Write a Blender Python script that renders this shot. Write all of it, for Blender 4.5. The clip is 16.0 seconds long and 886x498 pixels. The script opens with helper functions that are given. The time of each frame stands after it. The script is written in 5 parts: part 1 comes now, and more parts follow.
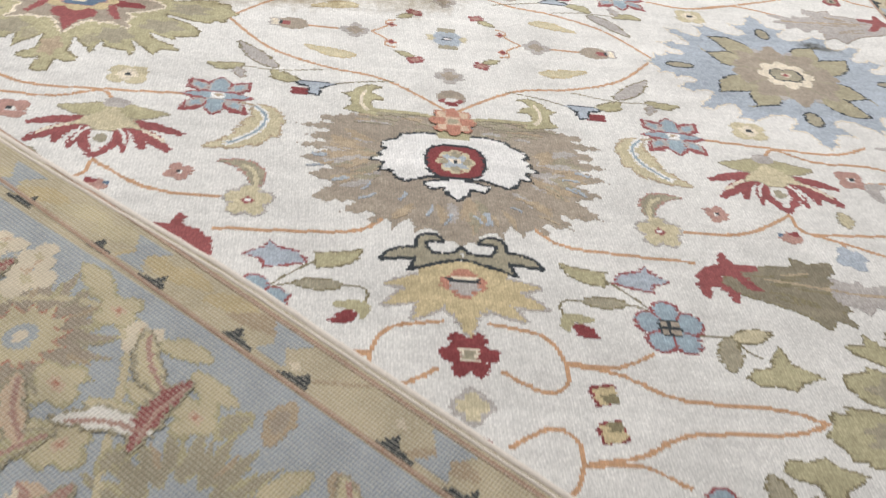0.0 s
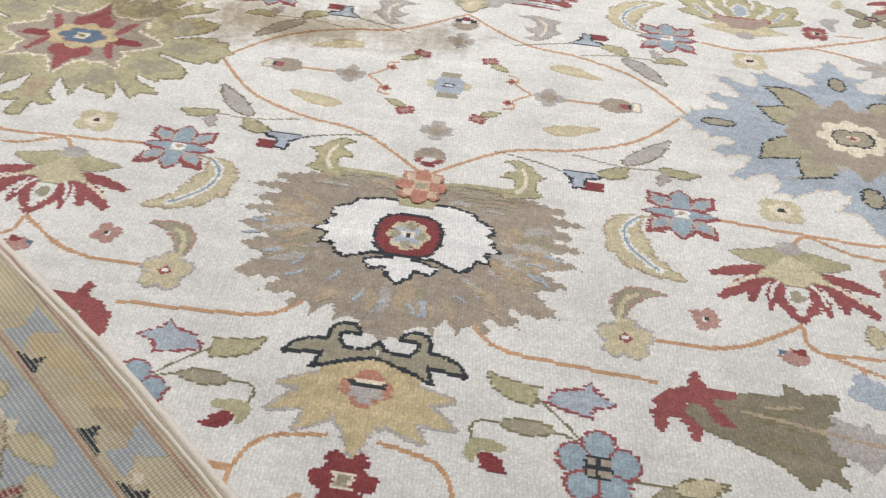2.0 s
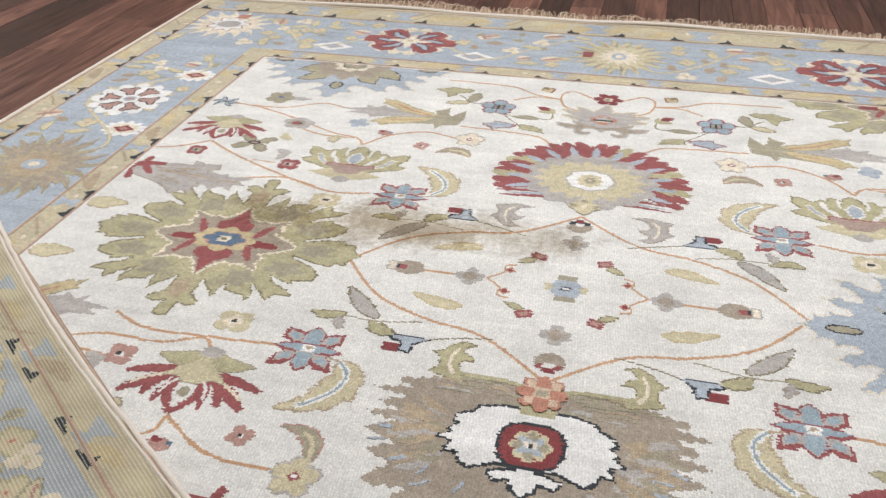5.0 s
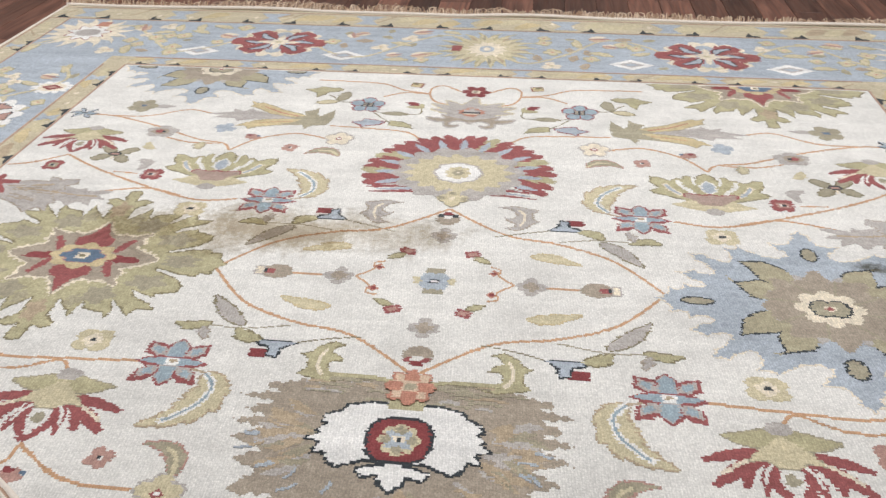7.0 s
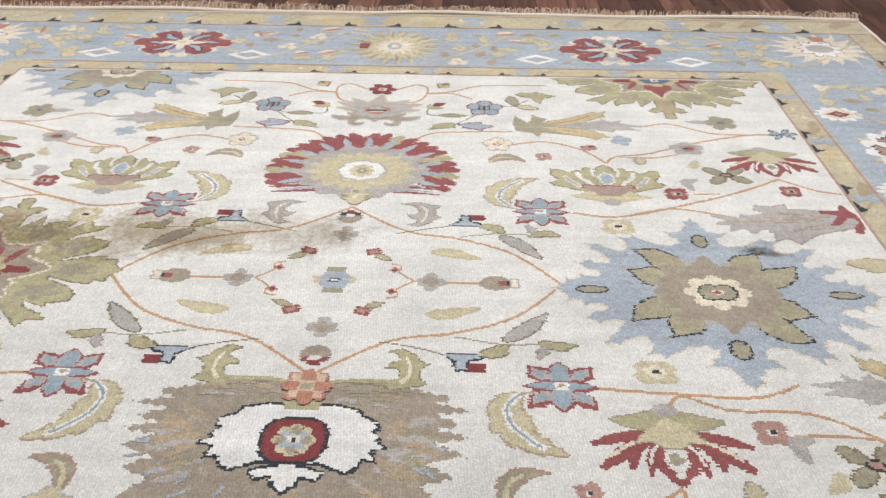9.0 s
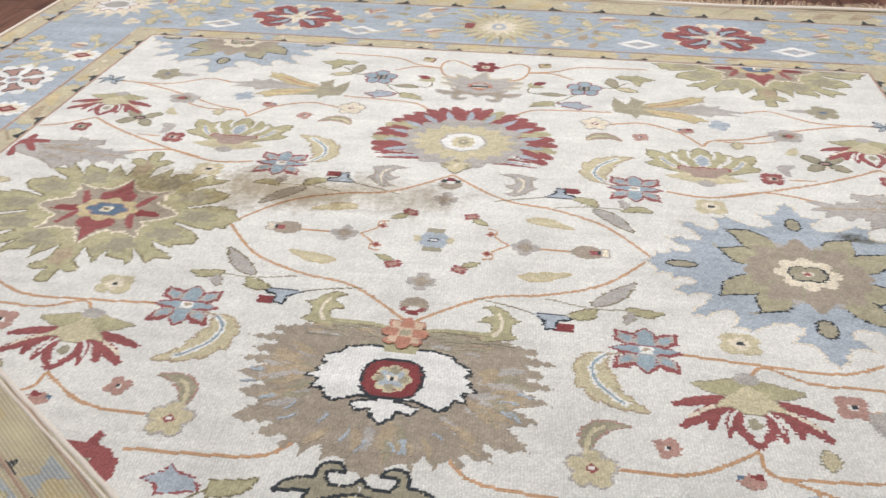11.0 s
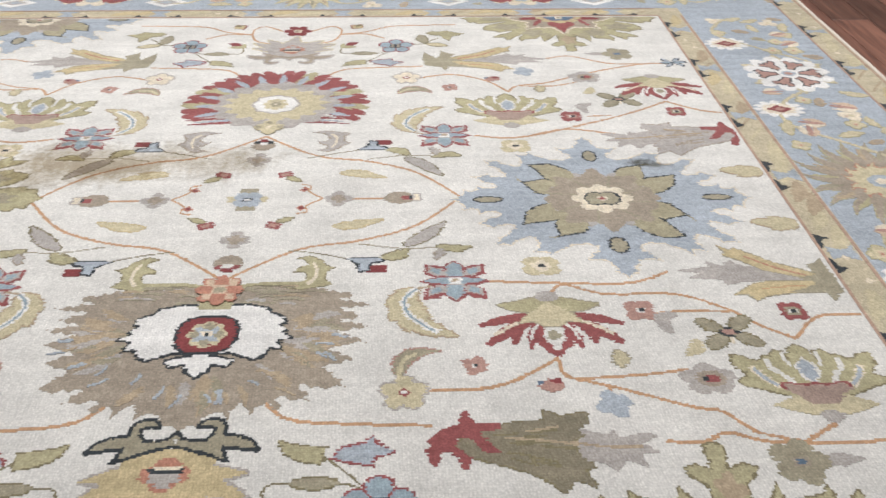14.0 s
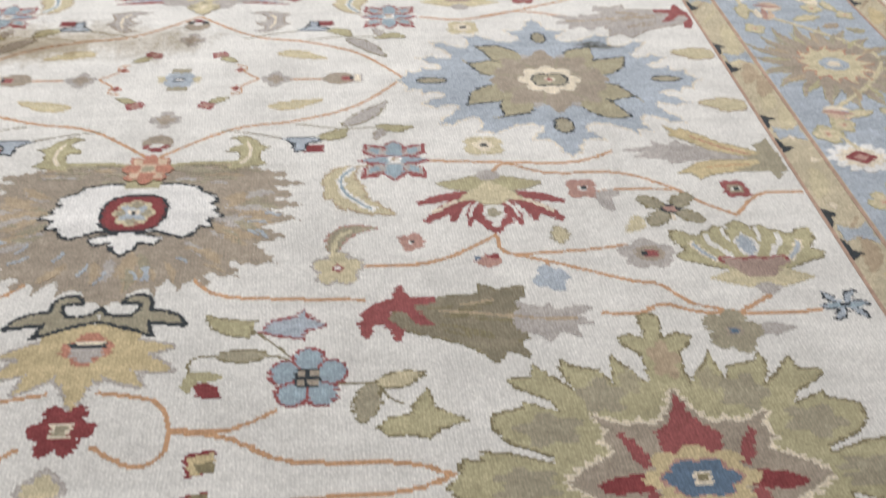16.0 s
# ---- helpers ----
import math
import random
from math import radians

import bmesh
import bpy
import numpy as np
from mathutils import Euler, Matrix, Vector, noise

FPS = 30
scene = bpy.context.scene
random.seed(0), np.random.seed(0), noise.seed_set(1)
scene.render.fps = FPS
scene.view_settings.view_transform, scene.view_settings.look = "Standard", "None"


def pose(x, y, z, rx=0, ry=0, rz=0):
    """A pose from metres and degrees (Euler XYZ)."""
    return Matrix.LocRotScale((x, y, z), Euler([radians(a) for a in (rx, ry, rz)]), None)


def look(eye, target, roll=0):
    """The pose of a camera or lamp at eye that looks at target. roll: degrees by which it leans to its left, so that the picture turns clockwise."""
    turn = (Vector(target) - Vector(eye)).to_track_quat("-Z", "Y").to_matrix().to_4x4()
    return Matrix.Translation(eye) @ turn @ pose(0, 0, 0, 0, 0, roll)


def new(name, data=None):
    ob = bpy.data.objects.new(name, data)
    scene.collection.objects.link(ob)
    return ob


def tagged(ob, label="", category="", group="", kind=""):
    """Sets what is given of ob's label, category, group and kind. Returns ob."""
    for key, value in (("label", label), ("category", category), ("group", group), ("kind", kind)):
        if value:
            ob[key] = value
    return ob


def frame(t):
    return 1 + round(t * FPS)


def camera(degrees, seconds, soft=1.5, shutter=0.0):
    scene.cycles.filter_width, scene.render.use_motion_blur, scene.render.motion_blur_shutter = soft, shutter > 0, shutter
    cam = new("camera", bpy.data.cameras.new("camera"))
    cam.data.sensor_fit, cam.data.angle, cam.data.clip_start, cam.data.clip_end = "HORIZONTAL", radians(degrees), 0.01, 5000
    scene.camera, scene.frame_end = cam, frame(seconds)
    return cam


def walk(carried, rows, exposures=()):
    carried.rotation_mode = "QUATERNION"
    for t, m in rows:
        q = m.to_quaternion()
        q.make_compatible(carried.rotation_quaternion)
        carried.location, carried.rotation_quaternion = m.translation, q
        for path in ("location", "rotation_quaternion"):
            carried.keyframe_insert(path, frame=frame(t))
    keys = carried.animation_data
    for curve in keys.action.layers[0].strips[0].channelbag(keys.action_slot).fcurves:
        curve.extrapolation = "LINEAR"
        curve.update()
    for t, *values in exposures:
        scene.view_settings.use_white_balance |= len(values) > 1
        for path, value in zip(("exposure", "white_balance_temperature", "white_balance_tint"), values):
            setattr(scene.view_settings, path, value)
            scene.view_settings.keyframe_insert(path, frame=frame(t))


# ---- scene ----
cam = camera(56.6, 16.0, soft=1.4, shutter=0.5)
PATH = [
    (0, (-0.184, -0.685, 0.934), (0.037, 0.77, -0.42), 10.0),
    (0.5, (-0.142, -0.536, 0.936), (0.031, 0.887, -0.458), 8.3),
    (1, (-0.06, -0.456, 0.905), (-0.011, 0.922, -0.543), 5.7),
    (1.5, (0.135, -0.424, 0.944), (-0.015, 1.006, -0.446), 5.2),
    (2, (0.171, -0.437, 0.963), (0.014, 0.984, -0.435), 3.6),
    (2.5, (0.114, -0.472, 0.993), (-0.169, 0.969, -0.365), 1.2),
    (3, (0.108, -0.483, 1.029), (-0.275, 1.007, -0.249), -0.8),
    (3.5, (0.112, -0.46, 1.046), (-0.327, 1.082, -0.149), -1.5),
    (3.7, (0.107, -0.453, 1.049), (-0.341, 1.104, -0.124), -1.4),
    (5.8, (0.137, -0.42, 1.046), (-0.217, 1.223, -0.039), -0.8),
    (6, (0.155, -0.42, 1.047), (-0.162, 1.229, -0.04), -0.8),
    (6.5, (0.19, -0.418, 1.049), (-0.046, 1.24, -0.044), -0.6),
    (7, (0.204, -0.412, 1.045), (-0.007, 1.244, -0.057), -0.7),
    (7.5, (0.233, -0.404, 1.044), (0.061, 1.251, -0.064), -0.8),
    (8, (0.278, -0.403, 1.046), (0.191, 1.258, -0.064), -0.1),
    (8.2, (0.283, -0.404, 1.045), (0.228, 1.26, -0.065), 0.2),
    (10.3, (0.291, -0.471, 1.061), (0.143, 1.184, -0.05), 0.3),
    (10.5, (0.287, -0.487, 1.06), (0.108, 1.162, -0.057), 0.2),
    (11, (0.272, -0.528, 1.056), (0.01, 1.102, -0.073), -0.3),
    (11.5, (0.269, -0.565, 1.048), (-0.041, 1.046, -0.097), -0.9),
    (12, (0.269, -0.583, 1.038), (-0.052, 1.015, -0.12), -1.1),
    (12.5, (0.279, -0.588, 1.037), (0.009, 1.016, -0.127), -0.9),
    (13, (0.315, -0.591, 1.031), (0.15, 1.033, -0.124), -0.7),
    (13.5, (0.355, -0.598, 1.026), (0.316, 1.03, -0.135), -0.2),
    (14, (0.393, -0.596, 1.023), (0.454, 1.026, -0.145), 0.5),
    (14.5, (0.406, -0.597, 1.018), (0.508, 1.013, -0.165), 1.3),
    (15, (0.406, -0.59, 1.007), (0.504, 1.002, -0.2), 1.6),
    (15.5, (0.426, -0.593, 0.992), (0.538, 0.969, -0.251), 1.8),
    (16, (0.449, -0.611, 0.941), (0.585, 0.881, -0.384), 2.2),
]
walk(cam, [(t, look(eye, target, roll)) for t, eye, target, roll in PATH],
     exposures=((0.0, 0.1), (0.5, -0.02), (1.5, -0.02), (3.0, 0.0), (15.0, 0.02), (16.0, -0.03)))

# ---- light ----
world = bpy.data.worlds.new("showroom_world")
world.use_nodes = True
world.node_tree.nodes["Background"].inputs[0].default_value = (0.9, 0.93, 1.0, 1)
world.node_tree.nodes["Background"].inputs[1].default_value = 0.05
scene.world = world


def ceiling_lamp(x, y, sx, sy, watts):
    data = bpy.data.lights.new("ceiling_lamp", "AREA")
    data.shape, data.size, data.size_y, data.energy, data.color = "RECTANGLE", sx, sy, watts, (0.957, 0.968, 0.992)
    ob = new("ceiling_lamp", data)
    ob.matrix_world = look((x, y, 2.92), (x, y, 0))
    return ob


for lamp_x, share in ((-2.2, 1.12), (0.4, 1.0), (3.0, 0.88)):
    ceiling_lamp(lamp_x, 4.6, 0.6, 2.4, 6 * share)
    ceiling_lamp(lamp_x, 1.8, 0.6, 2.2, 64 * share)

# ---- materials ----


def nodes_of(name):
    m = bpy.data.materials.new(name)
    m.use_nodes = True
    nt = m.node_tree
    return m, nt, nt.nodes["Principled BSDF"]


def add(nt, kind, links=(), **values):
    n = nt.nodes.new(kind)
    for key, value in values.items():
        setattr(n, key, value)
    for socket, source in links:
        if isinstance(source, bpy.types.NodeSocket):
            nt.links.new(source, n.inputs[socket])
        else:
            n.inputs[socket].default_value = source
    return n


def mixed(nt, fac, a, b, blend="MIX"):
    n = nt.nodes.new("ShaderNodeMix")
    n.data_type, n.blend_type = "RGBA", blend
    for i, v in ((0, fac), (6, a), (7, b)):
        if isinstance(v, bpy.types.NodeSocket):
            nt.links.new(v, n.inputs[i])
        else:
            n.inputs[i].default_value = v
    return n.outputs[2]


def span(nt, value, lo, hi, to_lo, to_hi):
    n = add(nt, "ShaderNodeMapRange", ((0, value), (1, lo), (2, hi), (3, to_lo), (4, to_hi)))
    return n.outputs[0]


def wool(name, rgb, abrash=0.08, uneven=0.13, speck=1.0):
    """Hand-knotted wool pile: knot grain, dye bands across the rug and soft stains."""
    m, nt, shader = nodes_of(name)
    pos = add(nt, "ShaderNodeNewGeometry").outputs["Position"]
    # tufts in rows: upright across the rug, each a little lighter or darker
    tufts = add(nt, "ShaderNodeMapping", (("Vector", pos), ("Scale", (285.0, 205.0, 40.0))))
    knots = add(nt, "ShaderNodeTexVoronoi", (("Vector", tufts.outputs[0]), ("Scale", 1.0), ("Randomness", 0.6)))
    shade = add(nt, "ShaderNodeSeparateColor", ((0, knots.outputs["Color"]),)).outputs[0]
    grain = add(nt, "ShaderNodeTexNoise", (("Vector", tufts.outputs[0]), ("Scale", 1.3), ("Detail", 3.0)))
    bands = add(nt, "ShaderNodeMapping", (("Vector", pos), ("Scale", (3.0, 38.0, 1.0))))
    band = add(nt, "ShaderNodeTexNoise", (("Vector", bands.outputs[0]), ("Scale", 1.0), ("Detail", 3.0)))
    cloud = add(nt, "ShaderNodeTexNoise", (("Vector", pos), ("Scale", 7.0), ("Detail", 5.0), ("Roughness", 0.6)))
    g = add(nt, "ShaderNodeMath", ((0, span(nt, grain.outputs[0], 0.25, 0.75, 1 - 0.14 * speck, 1 + 0.14 * speck)), (1, span(nt, shade, 0.0, 1.0, 1 - 0.10 * speck, 1 + 0.10 * speck))), operation="MULTIPLY").outputs[0]
    # the warps, pulled a little aside, stand out as fine ribs along the rug
    sway = add(nt, "ShaderNodeTexNoise", (("Vector", pos), ("Scale", 9.0), ("Detail", 2.0))).outputs[0]
    across = add(nt, "ShaderNodeVectorMath", ((0, pos), (1, (2 * math.pi / 0.0056, 2 * math.pi / 0.06, 0))), operation="DOT_PRODUCT").outputs["Value"]
    across = add(nt, "ShaderNodeMath", ((0, across), (1, span(nt, sway, 0.0, 1.0, -9.0, 9.0))), operation="ADD").outputs[0]
    rib = add(nt, "ShaderNodeMath", ((0, across),), operation="SINE").outputs[0]
    k = span(nt, knots.outputs["Distance"], 0.0, 0.7, 1.08, 0.84)
    k = add(nt, "ShaderNodeMath", ((0, k), (1, span(nt, rib, -1.0, 1.0, 0.955, 1.040))), operation="MULTIPLY").outputs[0]
    b = span(nt, band.outputs[0], 0.3, 0.7, 1 - abrash, 1 + abrash)
    c = span(nt, cloud.outputs[0], 0.3, 0.7, 0.88, 1.08)
    f = add(nt, "ShaderNodeMath", ((0, g), (1, k)), operation="MULTIPLY").outputs[0]
    f = add(nt, "ShaderNodeMath", ((0, f), (1, b)), operation="MULTIPLY").outputs[0]
    f = add(nt, "ShaderNodeMath", ((0, f), (1, c)), operation="MULTIPLY").outputs[0]
    # uneven dyeing, hank by hank
    mottle = add(nt, "ShaderNodeTexNoise", (("Vector", pos), ("Scale", 55.0), ("Detail", 4.0), ("Roughness", 0.7)))
    f = add(nt, "ShaderNodeMath", ((0, f), (1, span(nt, mottle.outputs[0], 0.3, 0.7, 1 - uneven, 1 + uneven))), operation="MULTIPLY").outputs[0]
    tone = add(nt, "ShaderNodeCombineColor", ((0, f), (1, f), (2, f))).outputs[0]
    col = mixed(nt, 1.0, (*rgb, 1), tone, "MULTIPLY")
    # old spills: a long pale-brown one beside the middle diamond, a small dark one on the blue medallion
    for place, reach, stain, most in (((-0.40, 1.205, 0), (0.42, 0.10, 1), (0.56, 0.48, 0.36, 1), 0.85), ((-0.62, 1.16, 0), (0.30, 0.10, 1), (0.62, 0.55, 0.44, 1), 0.4), ((0.945, 1.185, 0), (0.035, 0.022, 1), (0.2, 0.18, 0.13, 1), 0.95), ((0.985, 1.170, 0), (0.05, 0.012, 1), (0.3, 0.27, 0.2, 1), 0.8)):
        off = add(nt, "ShaderNodeVectorMath", ((0, pos), (1, place)), operation="SUBTRACT").outputs[0]
        off = add(nt, "ShaderNodeVectorMath", ((0, off), (1, reach)), operation="DIVIDE").outputs[0]
        far = add(nt, "ShaderNodeVectorMath", ((0, off),), operation="LENGTH").outputs["Value"]
        far = add(nt, "ShaderNodeMath", ((0, far), (1, span(nt, mottle.outputs[0], 0.3, 0.7, -0.3, 0.3))), operation="ADD").outputs[0]
        far = add(nt, "ShaderNodeMath", ((0, far), (1, span(nt, cloud.outputs[0], 0.3, 0.7, -0.4, 0.4))), operation="ADD").outputs[0]
        col = mixed(nt, span(nt, far, 0.3, 1.1, most, 0.0), col, mixed(nt, 1.0, col, stain, "MULTIPLY"))
    nt.links.new(col, shader.inputs["Base Color"])
    shader.inputs["Roughness"].default_value = 0.92
    shader.inputs["Specular IOR Level"].default_value = 0.15
    shader.inputs["Sheen Weight"].default_value = 0.12
    shader.inputs["Sheen Roughness"].default_value = 0.5
    height = add(nt, "ShaderNodeMath", ((0, grain.outputs[0]), (1, knots.outputs["Distance"])), operation="SUBTRACT").outputs[0]
    waves = add(nt, "ShaderNodeTexNoise", (("Vector", pos), ("Scale", 4.5), ("Detail", 2.0)))
    # a pressed crease down one side of the field
    xyz = add(nt, "ShaderNodeSeparateXYZ", ((0, pos),)).outputs
    line = add(nt, "ShaderNodeMath", ((0, xyz[1]), (1, 0.147), (2, 0.795)), operation="MULTIPLY_ADD").outputs[0]
    away = add(nt, "ShaderNodeMath", ((0, xyz[0]), (1, line)), operation="SUBTRACT").outputs[0]
    away = add(nt, "ShaderNodeMath", ((0, away),), operation="ABSOLUTE").outputs[0]
    middle = add(nt, "ShaderNodeMath", ((0, xyz[1]), (1, 0.68)), operation="SUBTRACT").outputs[0]
    middle = add(nt, "ShaderNodeMath", ((0, middle),), operation="ABSOLUTE").outputs[0]
    ridge = add(nt, "ShaderNodeMath", ((0, span(nt, away, 0.0, 0.022, 0.13, 0.0)), (1, span(nt, middle, 0.05, 0.26, 1.0, 0.0))), operation="MULTIPLY").outputs[0]
    swell = add(nt, "ShaderNodeMath", ((0, waves.outputs[0]), (1, ridge)), operation="ADD").outputs[0]
    lying = add(nt, "ShaderNodeBump", (("Strength", 1.0), ("Distance", 0.028), ("Height", swell)))
    bump = add(nt, "ShaderNodeBump", (("Strength", 0.5), ("Distance", 0.0013), ("Height", height), ("Normal", lying.outputs[0])))
    nt.links.new(bump.outputs[0], shader.inputs["Normal"])
    return m


FLAP_DIR = Vector((0.7967, -0.6044, 0))
FLAP_IN = Vector((-0.6044, -0.7967, 0))


def wool_back(name, rgb):
    """The rug's woven back: flat knot nodes with pale cotton warps showing in fine ribs along the selvedge."""
    m, nt, shader = nodes_of(name)
    pos = add(nt, "ShaderNodeNewGeometry").outputs["Position"]
    across = add(nt, "ShaderNodeVectorMath", ((0, pos), (1, FLAP_IN)), operation="DOT_PRODUCT").outputs["Value"]
    along = add(nt, "ShaderNodeVectorMath", ((0, pos), (1, FLAP_DIR)), operation="DOT_PRODUCT").outputs["Value"]

    def ribs(value, pitch):
        a = add(nt, "ShaderNodeMath", ((0, value), (1, 2 * math.pi / pitch)), operation="MULTIPLY").outputs[0]
        return add(nt, "ShaderNodeMath", ((0, a),), operation="SINE").outputs[0]

    warp, weft = ribs(across, 0.0062), ribs(along, 0.0048)
    grain = add(nt, "ShaderNodeTexNoise", (("Vector", pos), ("Scale", 330.0), ("Detail", 2.0)))
    cloud = add(nt, "ShaderNodeTexNoise", (("Vector", pos), ("Scale", 14.0), ("Detail", 4.0)))
    w = add(nt, "ShaderNodeMath", ((0, warp), (1, span(nt, grain.outputs[0], 0.3, 0.7, -0.5, 0.5))), operation="ADD").outputs[0]
    pale = span(nt, w, 0.35, 1.15, 0.0, 0.55)
    f = add(nt, "ShaderNodeMath", ((0, span(nt, weft, -1, 1, 0.82, 1.08)), (1, span(nt, cloud.outputs[0], 0.3, 0.7, 0.84, 1.12))), operation="MULTIPLY").outputs[0]
    tone = add(nt, "ShaderNodeCombineColor", ((0, f), (1, f), (2, f))).outputs[0]
    col = mixed(nt, 1.0, (*rgb, 1), tone, "MULTIPLY")
    col = mixed(nt, pale, col, (0.70, 0.655, 0.54, 1))
    nt.links.new(col, shader.inputs["Base Color"])
    shader.inputs["Roughness"].default_value = 0.9
    shader.inputs["Specular IOR Level"].default_value = 0.15
    both = add(nt, "ShaderNodeMath", ((0, warp), (1, weft)), operation="ADD").outputs[0]
    bump = add(nt, "ShaderNodeBump", (("Strength", 0.5), ("Distance", 0.001), ("Height", both)))
    nt.links.new(bump.outputs[0], shader.inputs["Normal"])
    return m


DYES = {
    "ivory": (0.735, 0.713, 0.672), "white": (0.80, 0.78, 0.75), "taupe": (0.372, 0.314, 0.249), "grey": (0.451, 0.414, 0.386),
    "olive": (0.451, 0.409, 0.256), "moss": (0.242, 0.209, 0.126), "khaki": (0.363, 0.326, 0.237), "gold": (0.567, 0.465, 0.279), "straw": (0.586, 0.516, 0.349),
    "red": (0.312, 0.1, 0.098), "wine": (0.246, 0.061, 0.063), "brick": (0.484, 0.233, 0.167), "rose": (0.446, 0.27, 0.228), "peach": (0.614, 0.465, 0.344),
    "sky": (0.405, 0.445, 0.493), "blue": (0.321, 0.395, 0.442), "sage": (0.4, 0.358, 0.246), "bark": (0.265, 0.233, 0.167), "denim": (0.13, 0.186, 0.26), "ink": (0.045, 0.052, 0.058),
    "orange": (0.558, 0.335, 0.195), "blush": (0.409, 0.302, 0.256), "cream": (0.74, 0.655, 0.52), "sand": (0.544, 0.474, 0.339), "dun": (0.446, 0.353, 0.246), "pinkline": (0.465, 0.316, 0.242),
}
WOOL = {key: wool("wool_" + key, rgb, 0.05 if key == "ivory" else 0.08, 0.05 if key in ("ivory", "white") else 0.13, 0.75 if key in ("ivory", "white") else 1.15) for key, rgb in DYES.items()}
BACK = {key: wool_back("back_" + key, tuple(k * c for k, c in zip((0.88, 0.86, 0.81), DYES[key]))) for key in ("sky", "sand", "dun", "gold", "khaki", "olive", "taupe", "brick", "cream", "ink", "blue", "rose", "ivory", "straw", "white", "red", "pinkline", "grey", "peach")}


def cord_material():
    m, nt, shader = nodes_of("selvedge_cord")
    pos = add(nt, "ShaderNodeNewGeometry").outputs["Position"]
    n = add(nt, "ShaderNodeTexNoise", (("Vector", pos), ("Scale", 260.0), ("Detail", 3.0)))
    nt.links.new(mixed(nt, n.outputs[0], (0.56, 0.48, 0.41, 1), (0.80, 0.74, 0.66, 1)), shader.inputs["Base Color"])
    shader.inputs["Roughness"].default_value = 0.95
    return m


def fringe_material():
    m, nt, shader = nodes_of("cotton_fringe")
    pos = add(nt, "ShaderNodeNewGeometry")
    nt.links.new(mixed(nt, pos.outputs["Random Per Island"], (0.40, 0.26, 0.17, 1), (0.76, 0.62, 0.48, 1)), shader.inputs["Base Color"])
    shader.inputs["Roughness"].default_value = 0.9
    return m


def wood_material(name, joined=False):
    """Dark reddish walnut laminate: grain along y, one tone a plank, satin lacquer."""
    m, nt, shader = nodes_of(name)
    pos = add(nt, "ShaderNodeNewGeometry").outputs["Position"]
    info = add(nt, "ShaderNodeNewGeometry").outputs["Random Per Island"] if joined else add(nt, "ShaderNodeObjectInfo").outputs["Random"]
    shift = add(nt, "ShaderNodeCombineXYZ", ((0, info), (1, info), (2, info))).outputs[0]
    shift = add(nt, "ShaderNodeVectorMath", ((0, shift), (1, (13.0, 29.0, 7.0))), operation="MULTIPLY").outputs[0]
    p = add(nt, "ShaderNodeVectorMath", ((0, pos), (1, shift)), operation="ADD").outputs[0]
    long = add(nt, "ShaderNodeMapping", (("Vector", p), ("Scale", (26.0, 2.2, 1.0)))).outputs[0]
    fine = add(nt, "ShaderNodeMapping", (("Vector", p), ("Scale", (190.0, 6.0, 1.0)))).outputs[0]
    warpn = add(nt, "ShaderNodeTexNoise", (("Vector", long), ("Scale", 1.0), ("Detail", 6.0), ("Distortion", 1.6)))
    finen = add(nt, "ShaderNodeTexNoise", (("Vector", fine), ("Scale", 1.0), ("Detail", 3.0)))
    ramp = add(nt, "ShaderNodeValToRGB", ((0, warpn.outputs[0]),))
    ramp.color_ramp.elements[0].position, ramp.color_ramp.elements[0].color = 0.3, (0.060, 0.024, 0.017, 1)
    ramp.color_ramp.elements[1].position, ramp.color_ramp.elements[1].color = 0.75, (0.215, 0.100, 0.068, 1)
    tone = span(nt, info, 0, 1, 0.4, 1.6)
    f = add(nt, "ShaderNodeMath", ((0, span(nt, finen.outputs[0], 0.3, 0.7, 0.8, 1.15)), (1, tone)), operation="MULTIPLY").outputs[0]
    f3 = add(nt, "ShaderNodeCombineColor", ((0, f), (1, f), (2, f))).outputs[0]
    nt.links.new(mixed(nt, 1.0, ramp.outputs[0], f3, "MULTIPLY"), shader.inputs["Base Color"])
    nt.links.new(span(nt, finen.outputs[0], 0.3, 0.7, 0.34, 0.5), shader.inputs["Roughness"])
    bump = add(nt, "ShaderNodeBump", (("Strength", 0.15), ("Distance", 0.001), ("Height", finen.outputs[0])))
    nt.links.new(bump.outputs[0], shader.inputs["Normal"])
    return m


def plaster_material(name, rgb):
    m, nt, shader = nodes_of(name)
    pos = add(nt, "ShaderNodeNewGeometry").outputs["Position"]
    n = add(nt, "ShaderNodeTexNoise", (("Vector", pos), ("Scale", 3.0), ("Detail", 6.0)))
    nt.links.new(mixed(nt, n.outputs[0], tuple(0.92 * c for c in rgb) + (1,), (*rgb, 1)), shader.inputs["Base Color"])
    shader.inputs["Roughness"].default_value = 0.85
    return m


CORD, FRINGE, WOOD = cord_material(), fringe_material(), wood_material("walnut_plank")
GAP, PAINT, CEIL = plaster_material("dark_joint", (0.02, 0.012, 0.01)), plaster_material("wall_paint", (0.72, 0.70, 0.66)), plaster_material("ceiling_paint", (0.8, 0.8, 0.78))

# ---- large structure ----


